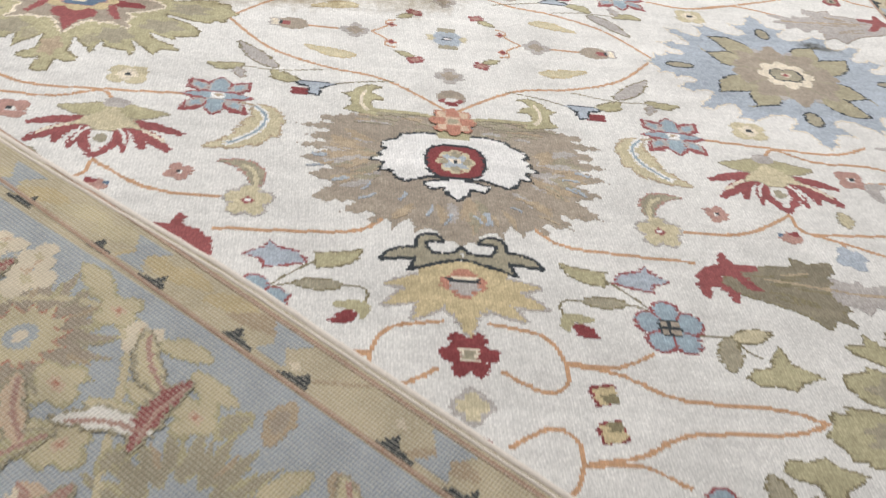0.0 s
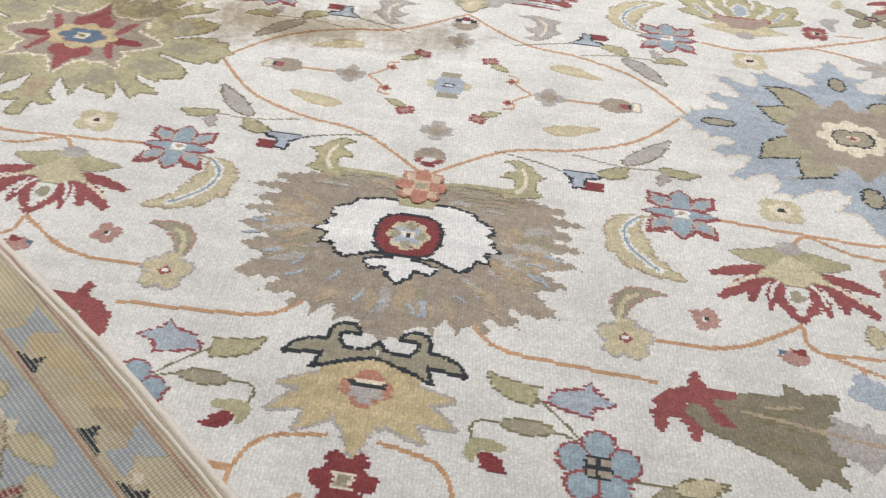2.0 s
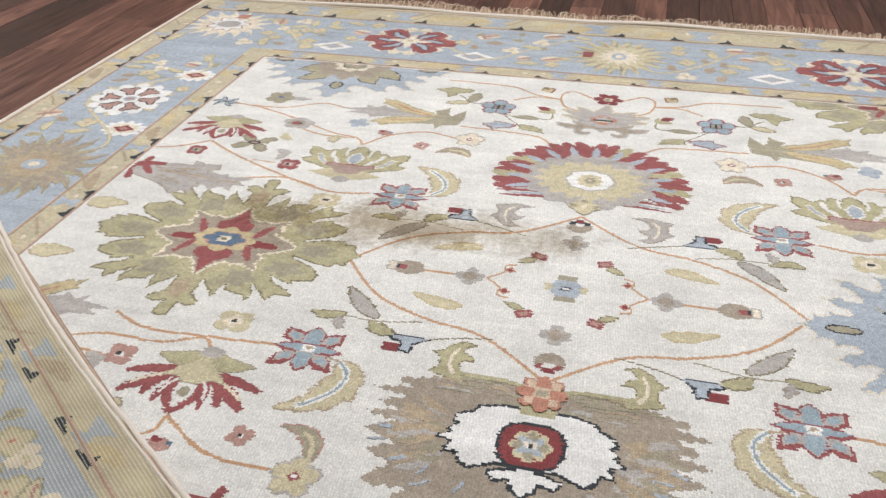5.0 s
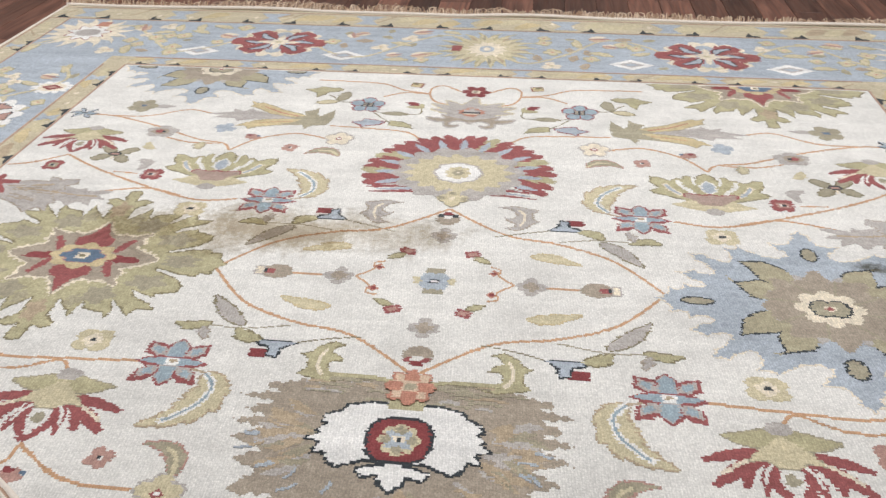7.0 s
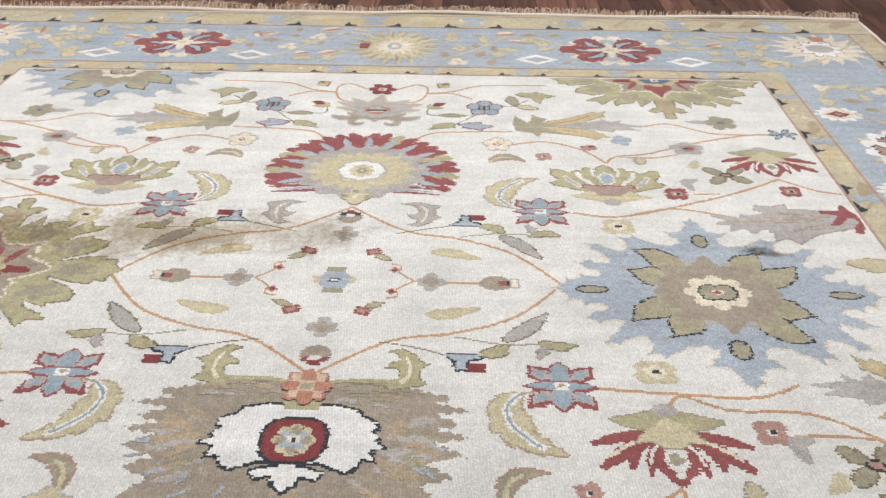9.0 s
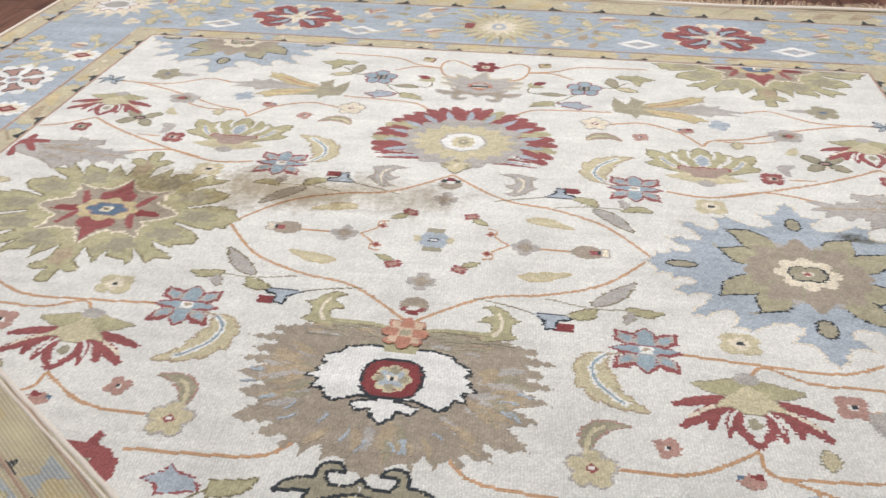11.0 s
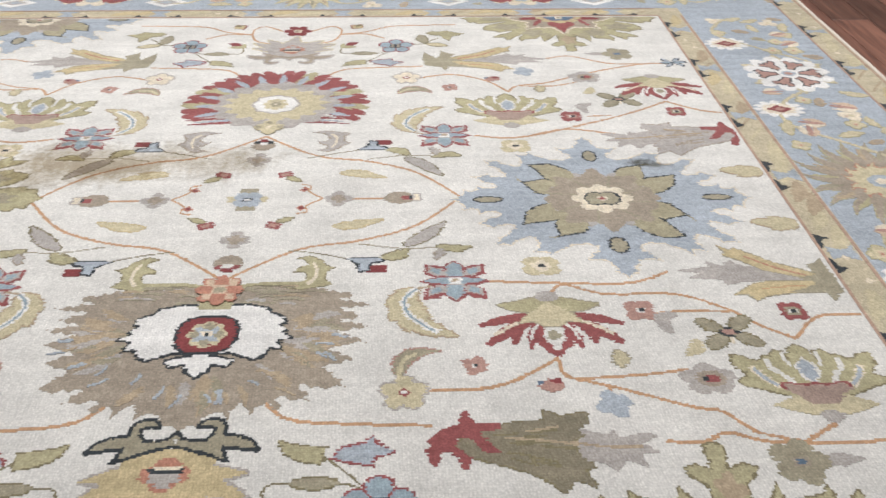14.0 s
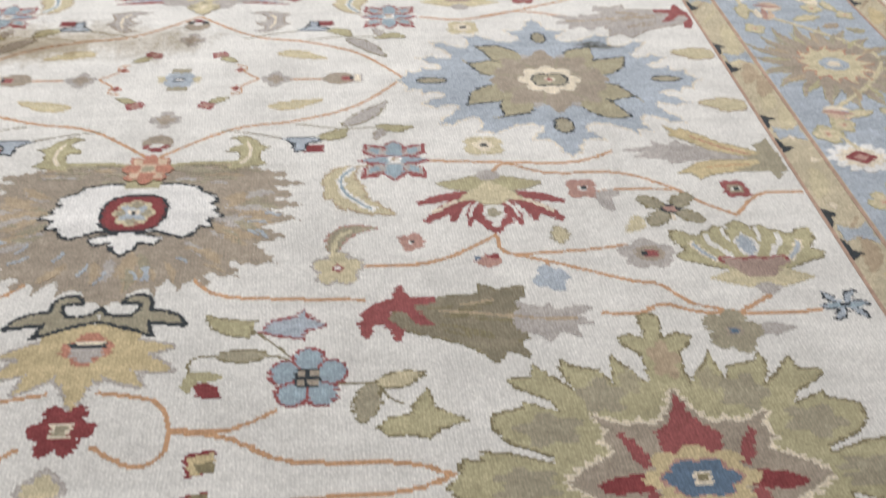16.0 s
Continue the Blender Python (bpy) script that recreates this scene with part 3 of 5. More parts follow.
def tailed_flower(at, flip=1, turn=0, size=1.0):
    tail = leaf([(0.02, 0), (0.06, 0.002), (0.105, 0.004)], 0.030, 3, 0.3)
    motif("flower", [(tail, "grey", "tail"), (petals(5, 0.030, 0.048, 0.6), "khaki", "petals"), (rect(0.030, 0.020), "taupe", "heart"), (rect(0.016, 0.013), "denim", "eye")], at, turn, size, flip)


def simple_leaf(at, spine, width, flip=1, dye="olive", rim="moss", teeth=0, turn=0, size=1.0, vein=None):
    shape = leaf(spine, width, teeth)
    shapes = [(grown(shape, 0.003), rim, "rim"), (shape, dye, "blade")]
    if vein:
        shapes.append((stroke(spine, 0.006, 10, lambda s: 1 - 0.5 * s), vein, "vein"))
    motif("leaf", shapes, at, turn, size, flip)


def feather_leaf(at, flip=1, turn=0, size=1.0, flip_y=1):
    """Curled feather leaf with a blue and white midrib."""
    spine = [(-0.010, 0.078 * flip_y), (-0.034, 0.045 * flip_y), (-0.026, 0.0), (0.010, -0.040 * flip_y), (0.066, -0.066 * flip_y)]
    shape = leaf(spine, 0.082, 6, 0.30, 0.42)
    motif("leaf", [(grown(shape, 0.004), "dun", "rim"), (shape, "straw", "blade"), (stroke(spine[:4] + [(0.03, -0.052 * flip_y)], 0.014), "white", "midrib"), (stroke(spine[:4] + [(0.025, -0.050 * flip_y)], 0.006), "blue", "vein")], at, turn, size, flip)


def hook_leaf(at, flip=1, turn=0, size=1.0):
    spine = [(-0.034, -0.036), (-0.030, 0.0), (-0.004, 0.026), (0.040, 0.030)]
    shape = leaf(spine, 0.036, 5, 0.25, 0.4)
    motif("leaf", [(grown(shape, 0.003), "rose", "rim"), (shape, "khaki", "blade"), (stroke(spine[:3], 0.008), "straw", "vein")], at, turn, size, flip)


def acanthus(at, flip=1, turn=0, size=1.0, dye="olive", flip_y=1):
    """Curled leaf that hooks back towards the rug's middle line, with two barbs on its back."""
    rim = [(-0.014, 0.060), (0.004, 0.052), (0.010, 0.036), (-0.004, 0.030), (-0.020, 0.012), (-0.002, 0.016), (0.010, 0.006), (0.008, -0.014), (-0.006, -0.030), (-0.036, -0.038), (0.002, -0.045), (0.026, -0.038), (0.060, -0.030),
           (0.046, -0.014), (0.044, 0.006), (0.062, 0.026), (0.044, 0.034), (0.034, 0.052), (0.008, 0.067)]
    rim = [(x, y * flip_y) for x, y in rim]
    vein = [(x, y * flip_y) for x, y in ((0.012, -0.028), (0.027, -0.006), (0.027, 0.020), (0.018, 0.046))]
    shapes = [(grown(rim, 0.003), "moss" if dye == "olive" else "taupe", "rim"), (rim, dye, "blade"), (stroke(vein, 0.008, 8, lambda s: 1.2 - 0.6 * s), "cream", "vein")]
    motif("scroll_leaf", shapes, at, turn, size, flip)


def bug_flower(at, flip=1, turn=0, size=1.0, flip_y=1):
    """Small blue trumpet flower with an ink rim and a red tip."""
    k = flip_y
    t_shape = [(-0.034, 0.022 * k), (0.040, 0.024 * k), (0.036, 0.012 * k), (0.014, 0.008 * k), (0.010, -0.018 * k), (-0.006, -0.022 * k), (-0.008, 0.004 * k)]
    motif("flower", [(rect(0.040, 0.026, (0.030, -0.014 * k)), "wine", "tip"), (grown(t_shape, 0.006), "ink", "rim"), (t_shape, "sky", "petals")], at, turn, size, flip)


def ink_sprig(at, flip=1, turn=0, size=1.0):
    shapes = []
    for a in (0, 48, 132, 180, 228, 312):
        p = turned(leaf([(0.006, 0), (0.026, 0.004), (0.046, 0)], 0.015), a)
        shapes += [(p, "ink", "petals"), (turned(leaf([(0.006, 0), (0.024, 0.003), (0.042, 0)], 0.010), a), "sky", "petal")]
    motif("flower", shapes + [(rect(0.062, 0.010), "blue", "heart"), (rect(0.02, 0.006), "ink", "eye")], at, turn, size, flip)


def red_fan(at, flip=1, turn=0, size=1.0):
    """Palmette with a straw cap and a fan of forked red petals, hanging from its cap."""
    def taper(s):
        return 0.75 + 0.5 * math.sin(math.pi * min(1, s * 1.2)) - 0.45 * max(0, s - 0.75) * 4 * 0.5

    arms = []
    for spine, w in (([(0.035, 0.036), (0.090, 0.026), (0.138, 0.010)], 0.019), ([(0.040, 0.024), (0.084, -0.006), (0.126, -0.044)], 0.024), ([(0.056, 0.010), (0.070, -0.014), (0.076, -0.044)], 0.018),
                     ([(0.008, 0.022), (0.030, 0.002), (0.024, -0.038), (0.0, -0.076)], 0.019), ([(0.024, 0.004), (0.040, -0.022), (0.048, -0.056)], 0.015)):
        arms.append(stroke(spine, w, 10, taper))
    shapes = [(q, "red", "petals") for p in arms for q in (p, mirror(p))]
    slot = stroke([(0.056, 0.020), (0.084, 0.004), (0.112, -0.018)], 0.008)
    cleft = stroke([(0.020, 0.016), (0.037, -0.004), (0.045, -0.034)], 0.006)
    shapes += [(slot, "cream", "vein"), (mirror(slot), "cream", "vein"), (cleft, "ivory", "vein"), (mirror(cleft), "ivory", "vein"), (oval(0.020, 0.026, (0, -0.020)), "ivory", "vein"), (oval(0.012, 0.014, (0, -0.020)), "khaki", "heart")]
    wing = leaf([(-0.006, 0.088), (0.046, 0.066), (0.100, 0.070)], 0.038, 0, 0, 0.40, 1.2)
    cap = [(-0.064, 0.014), (-0.040, 0.044), (0, 0.080), (0.040, 0.044), (0.064, 0.014), (0.034, 0.020), (0.016, 0.006), (-0.016, 0.006), (-0.034, 0.020)]
    shapes += [(grown(q, 0.003), "khaki", "cap") for q in (wing, mirror(wing), cap)] + [(q, "olive", "calyx") for q in (wing, mirror(wing))] + [(cap, "straw", "calyx"), (oval(0.024, 0.016, (0, 0.094)), "grey", "knob")]
    motif("palmette", shapes, at, turn, size, flip, label="straw-capped palmette with forked red petals")


def lotus(at, flip=1, turn=0, size=1.0):
    """Open olive lotus with blue-eyed petals over a rose cup and a straw skirt."""
    half = [(0, 0.062), (0.012, 0.054), (0.020, 0.040), (0.027, 0.018), (0.028, 0.042), (0.044, 0.048), (0.055, 0.030), (0.066, 0.034), (0.082, 0.020), (0.094, 0.024), (0.108, 0.034), (0.128, 0.038), (0.127, 0.010), (0.113, -0.008), (0.112, -0.018), (0.132, -0.028), (0.124, -0.040), (0.098, -0.048), (0.064, -0.062), (0.040, -0.070), (0, -0.060)]
    body = half + mirror(half[1:-1])[::-1]
    shapes = [(grown(body, 0.003), "moss", "petals"), (body, "olive", "petal")]
    for line, dye, w in (([(0.066, 0.026), (0.062, 0.002), (0.044, -0.022), (0.032, -0.046)], "ivory", 0.011), ([(0.030, 0.044), (0.031, 0.022), (0.026, 0.006)], "ivory", 0.007), ([(0.098, 0.006), (0.084, -0.022), (0.062, -0.046)], "cream", 0.014), ([(0.096, 0.002), (0.084, -0.022), (0.066, -0.042)], "sky", 0.008)):
        p = stroke(line, w)
        shapes += [(q, dye, "vein") for q in (p, mirror(p))]
    eye = [(0, 0.024), (0.016, 0.004), (0.014, -0.018), (0, -0.034), (-0.014, -0.018), (-0.016, 0.004)]
    shapes += [(grown(eye, 0.005), "ivory", "eye"), (eye, "sky", "eye")]
    skirt = [(-0.094, -0.087), (-0.065, -0.076), (-0.048, -0.066), (0.048, -0.066), (0.065, -0.076), (0.094, -0.090), (0.053, -0.104), (0.024, -0.112), (-0.024, -0.112), (-0.053, -0.104)]
    cup = [(-0.056, -0.036), (-0.040, -0.038), (-0.018, -0.044), (0, -0.040), (0.018, -0.044), (0.040, -0.038), (0.056, -0.036), (0.058, -0.054), (0.042, -0.064), (0.024, -0.086), (-0.024, -0.086), (-0.042, -0.064), (-0.058, -0.054)]
    shapes += [(skirt, "straw", "calyx"), (stroke([(-0.057, -0.052), (-0.056, -0.037), (-0.020, -0.043), (0, -0.038), (0.020, -0.043), (0.056, -0.037), (0.057, -0.052)], 0.008, 3), "red", "rim"), (cup, "blush", "cup"), (oval(0.020, 0.014, (0, -0.114)), "grey", "knob")]
    motif("palmette", shapes, at, turn, size, flip, label="open olive lotus with blue eyes over a rose cup")


def tulip(at, flip=1, turn=0, size=1.0, head="red", body="bark", tail="grey"):
    """Long tulip: a forked head, a torn leafy body and a feathered tail, pointing to -x."""
    tail_shape = [(0.080, 0.034), (0.147, 0.016), (0.158, 0.026), (0.168, 0.008), (0.214, 0.018), (0.232, 0.010), (0.200, -0.006), (0.232, -0.026), (0.196, -0.026), (0.200, -0.054), (0.168, -0.038), (0.160, -0.048), (0.149, -0.062), (0.130, -0.042), (0.080, -0.036)]
    body_shape = [(-0.075, 0.020), (-0.024, 0.039), (0.004, 0.046), (0.050, 0.048), (0.048, 0.070), (0.066, 0.064), (0.074, 0.056), (0.122, 0.064), (0.122, 0.042), (0.098, 0.026), (0.108, 0.014), (0.092, 0.004), (0.092, -0.022),
                  (0.116, -0.050), (0.102, -0.056), (0.112, -0.090), (0.086, -0.074), (0.076, -0.080), (0.062, -0.098), (0.052, -0.090), (0.038, -0.073), (-0.003, -0.051), (-0.055, -0.034), (-0.088, -0.022), (-0.100, 0.002)]
    light = dict(bark="moss", grey="taupe")[body]
    shapes = [(tail_shape, tail, "tail"), (grown(body_shape, 0.003), "moss" if body == "bark" else "taupe", "body"), (body_shape, body, "petal")]
    rnd = random.Random(3)
    for i in range(16):
        x, u = rnd.uniform(-0.04, 0.05), rnd.uniform(-0.8, 0.8)
        fan = 0.030 * u * (1 + 6 * (x + 0.06)) - 0.05 * (x + 0.06)
        shapes.append((stroke([(x, fan), (x + 0.022, fan + 0.006 * u - 0.002), (x + 0.042, fan + 0.014 * u - 0.004)], 0.0045), light, "streak"))
    for line in ([(-0.02, 0.012), (0.05, 0.004), (0.10, -0.006)], [(0.02, 0.024), (0.07, 0.034)], [(0.08, 0.002), (0.14, -0.010), (0.20, -0.012)]):
        shapes.append((stroke(line, 0.005), "dun", "vein"))
    palm = [(-0.146, -0.013), (-0.141, 0.014), (-0.124, 0.032), (-0.092, 0.044), (-0.089, 0.066), (-0.080, 0.074), (-0.073, 0.064), (-0.070, 0.046), (-0.022, 0.046), (-0.024, 0.030), (-0.060, 0.026), (-0.030, -0.018), (-0.050, -0.018), (-0.080, 0.014),
            (-0.094, 0.014), (-0.098, -0.004), (-0.078, -0.026), (-0.076, -0.047), (-0.090, -0.052), (-0.100, -0.022), (-0.116, -0.012), (-0.124, -0.018), (-0.129, -0.043), (-0.142, -0.039)]
    shapes.append((palm, head, "head"))
    motif("tulip", shapes, at, turn, size, flip, label=f"long {dict(bark='dark olive', grey='grey')[body]} tulip with a {head} head and feathered tail")


def split_tulip(at, flip=1, turn=0, size=1.0, flip_y=1):
    """Two long golden petals out of a hooked grey head, a feathered grey tail between them, pointing to -x."""
    tail = [(-0.03, 0.010), (0.06, 0.024), (0.112, 0.040), (0.118, 0.054), (0.142, 0.028), (0.176, 0.046), (0.170, 0.024), (0.250, 0.002), (0.196, -0.004), (0.224, -0.024), (0.150, -0.024), (0.142, -0.042), (0.100, -0.026), (-0.03, -0.010)]
    upper = [(-0.070, 0.010), (-0.030, 0.030), (0.021, 0.050), (0.064, 0.078), (0.101, 0.100), (0.112, 0.090), (0.140, 0.110), (0.122, 0.080), (0.132, 0.070), (0.104, 0.058), (0.051, 0.020), (-0.010, 0.004), (-0.060, -0.004)]
    lower = [(-0.060, -0.010), (0.000, -0.016), (0.050, -0.022), (0.086, -0.034), (0.136, -0.076), (0.104, -0.070), (0.090, -0.092), (0.066, -0.074), (0.017, -0.060), (-0.030, -0.052), (-0.062, -0.040)]
    head = [(-0.149, 0.005), (-0.143, 0.066), (-0.122, 0.036), (-0.105, 0.012), (-0.094, 0.030), (-0.090, 0.078), (-0.070, 0.056), (-0.048, 0.046), (-0.060, 0.014), (-0.018, -0.004), (-0.056, -0.016), (-0.034, -0.036), (0.012, -0.056), (-0.066, -0.052), (-0.079, -0.082), (-0.093, -0.054), (-0.138, -0.044)]
    shapes = [(tail, "grey", "tail")]
    for p in (upper, lower):
        shapes += [(grown(p, 0.003), "khaki", "rim"), (p, "gold", "petal")]
    shapes += [(stroke([(-0.04, 0.008), (0.02, 0.030), (0.085, 0.070)], 0.005), "brick", "vein"), (stroke([(-0.03, -0.030), (0.03, -0.040), (0.07, -0.050)], 0.004), "orange", "vein"), (head, "khaki", "head")]
    shapes = [([(x, y * flip_y) for x, y in p], dye, piece) for p, dye, piece in shapes]
    motif("tulip", shapes, at, turn, size, flip, label="split golden tulip with a hooked grey head and tail")


def vine(pts, flip=1, width=0.0068, dye="orange", flip_about=None):
    pts = [(x * flip, y if flip_about is None else 2 * flip_about - y) for x, y in pts]
    at = pts[0]
    motif("vine", [(stroke([(x - at[0], y - at[1]) for x, y in pts], width, 12), dye, "stem")], at, z=-0.0003)


def fourfold(quarter):
    """A closed outline from its first quarter, from the top round to the right-hand tip."""
    right = quarter + [(x, -y) for x, y in quarter[::-1] if abs(y) > 1e-4]
    return right + [(-x, y) for x, y in right[::-1] if abs(x) > 1e-4]


def frayed(poly, step=0.007, reach=0.0035):
    """The outline with a fine zigzag laid on it."""
    out = []
    for a, b in zip(poly, poly[1:] + poly[:1]):
        n, d = max(2, 2 * int(math.dist(a, b) / step / 2)), (Vector(b) - Vector(a)).normalized()
        for i in range(n):
            p, k = Vector(a).lerp(Vector(b), i / n), reach if i % 2 else -reach
            out.append((p.x + d.y * k, p.y - d.x * k))
    return out


def green_star(at, flip=1, flip_y=1):
    """Large leafy olive star medallion with a red and cream heart."""
    leafage = fourfold([(0, 0.300), (0.014, 0.295), (0.013, 0.270), (0.012, 0.247), (0.038, 0.257), (0.058, 0.250), (0.048, 0.237), (0.028, 0.219), (0.026, 0.180), (0.031, 0.156), (0.050, 0.180), (0.068, 0.199), (0.076, 0.219), (0.084, 0.158),
                        (0.100, 0.187), (0.142, 0.196), (0.153, 0.212), (0.156, 0.191), (0.138, 0.146), (0.174, 0.176), (0.197, 0.203), (0.204, 0.177), (0.242, 0.177), (0.227, 0.163), (0.180, 0.138), (0.170, 0.114), (0.222, 0.134), (0.224, 0.122),
                        (0.245, 0.118), (0.268, 0.111), (0.268, 0.091), (0.247, 0.067), (0.190, 0.042), (0.190, 0.028), (0.248, 0.046), (0.287, 0.051), (0.291, 0.038), (0.315, 0.040), (0.318, 0.020), (0.338, 0.0)])
    shapes = [(grown(leafage, 0.0045), "moss", "rim"), (leafage, "olive", "leaf")]
    for x, y, rx, ry, dye in ((0.105, 0.140, 0.034, 0.030, "khaki"), (0.190, 0.085, 0.042, 0.026, "khaki"), (0.004, 0.205, 0.022, 0.034, "dun"), (0.235, 0.010, 0.040, 0.014, "khaki"), (0.060, 0.165, 0.016, 0.022, "sage")):
        for g in (1, -1):
            for h in (1, -1):
                if (x > 0.01 or g > 0):
                    shapes.append((moved(polar(lambda a: 1 + 0.22 * math.sin(5 * a + 9 * x * g + h), 40, rx, ry), g * x, h * y), dye, "blotch"))
    star = fourfold([(0, 0.156), (0.020, 0.112), (0.042, 0.090), (0.062, 0.096), (0.082, 0.090), (0.132, 0.110), (0.116, 0.082), (0.124, 0.060), (0.110, 0.044), (0.150, 0.026), (0.186, 0.0)])
    shapes += [(frayed(grown(star, 0.004)), "cream", "rim"), (grown(star, -0.004), "taupe", "star")]
    big = [(0, 0.142), (0.012, 0.112), (0.022, 0.090), (0.046, 0.072), (0.044, 0.044), (0, 0.030)]
    big = big + mirror(big[1:-1])[::-1]
    for k in (1, -1):
        shapes.append(([(x, k * y) for x, y in big], "red", "petal"))
        for g in (1, -1):
            shapes.append(([(g * x, k * y) for x, y in ((0.060, 0.022), (0.070, 0.050), (0.090, 0.078), (0.100, 0.072), (0.086, 0.038), (0.074, 0.016))], "red", "petal"))
        shapes.append((leaf([(0.04 * k, 0), (0.09 * k, -0.006), (0.140 * k, -0.010)], 0.034, 2, 0.3, 0.6), "wine", "petal"))
    shapes += [(petals(8, 0.056, 0.074, 1.0, 0, 1.1, 0.72), "gold", "heart"), (petals(6, 0.036, 0.046, 0.8, 0, 1.25, 0.72), "rose", "eye"), (petals(6, 0.032, 0.042, 0.8, 0, 1.25, 0.72), "denim", "eye"), (rect(0.026, 0.022), "cream", "pistil"), (rect(0.014, 0.012), "moss", "pistil")]
    motif("star_medallion", shapes, at, 0, (1, flip_y), flip, label="large leafy olive star medallion with a red heart")


def blue_star(at, flip=1, flip_y=1):
    """Large torn-edged blue star medallion with an ink-rimmed taupe rosette."""
    flames = fourfold([(0, 0.300), (0.016, 0.282), (0.024, 0.254), (0.040, 0.236), (0.078, 0.242), (0.058, 0.220), (0.042, 0.202), (0.054, 0.182), (0.082, 0.178), (0.116, 0.190), (0.156, 0.226), (0.150, 0.208), (0.184, 0.210), (0.166, 0.180), (0.178, 0.150), (0.206, 0.156), (0.232, 0.178),
                       (0.264, 0.180), (0.248, 0.158), (0.222, 0.130), (0.214, 0.104), (0.240, 0.100), (0.262, 0.112), (0.294, 0.100), (0.270, 0.082), (0.238, 0.062), (0.262, 0.046), (0.288, 0.058), (0.298, 0.034), (0.322, 0.042), (0.326, 0.014), (0.352, 0)])
    flames = frayed(flames, 0.014, 0.003)
    shapes = [(grown(flames, 0.004), "cream", "rim"), (flames, "sky", "flame")]
    tips, rims = [], []
    for a, side in ((23, 1), (51, -1), (129, 1), (157, -1), (203, 1), (231, -1), (309, 1), (337, -1)):
        tips.append(turned([(0.09, -0.032), (0.15, -0.033), (0.190, -0.010 - 0.010 * side), (0.206, 0.002 * side), (0.220, 0.020 * side), (0.196, 0.010 + 0.012 * side), (0.15, 0.033), (0.09, 0.032)], a))
        rims.append(turned([(0.132, -0.032), (0.15, -0.033), (0.190, -0.010 - 0.010 * side), (0.206, 0.002 * side), (0.220, 0.020 * side), (0.196, 0.010 + 0.012 * side), (0.15, 0.033), (0.132, 0.033)], a))
    shapes += [(grown(p, 0.0045), "ink", "rim") for p in rims] + [(p, "sage", "petal") for p in tips]
    shapes += [(turned(leaf([(0.03, 0), (0.09, 0.004), (0.140, 0)], 0.066, 3, 0.2), 45 * k), "taupe", "petal") for k in range(8)]
    shapes += [(turned(leaf([(0.05, 0), (0.09, 0.004), (0.125, 0)], 0.034, 2, 0.3), 45 * k + 22), "grey", "petal") for k in range(8)]
    shapes += [(petals(8, 0.088, 0.116, 1.0, math.pi / 8, 1.14, 0.90), "taupe", "heart")]
    shapes += [(stroke([(0.06 * math.cos(a), 0.05 * math.sin(a)), (0.13 * math.cos(a + 0.1), 0.105 * math.sin(a + 0.1))], 0.005), "khaki", "vein") for a in (0.4, 1.2, 2.0, 2.8, 3.6, 4.4, 5.2, 6.0)]
    shapes += [(petals(8, 0.050, 0.066, 1.0, 0, 1.1, 0.95), "cream", "heart"), (petals(2, 0.022, 0.043, 0.8), "ink", "eye"), (petals(2, 0.018, 0.038, 0.8), "khaki", "eye"), (oval(0.013, 0.009), "cream", "pistil"), (oval(0.008, 0.006), "red", "pistil")]
    for x, y, rx, ry in ((-0.268, 0, 0.032, 0.010), (0.268, 0, 0.032, 0.010), (0.004, 0.200, 0.015, 0.024), (0, -0.188, 0.018, 0.026)):
        shapes += [(oval(rx + 0.0045, ry + 0.0045, (x, y)), "ink", "eye_rim"), (oval(rx, ry, (x, y)), "khaki", "eye")]
    motif("star_medallion", shapes, at, 0, (1, flip_y), flip, label="large torn-edged blue star medallion with a taupe rosette")


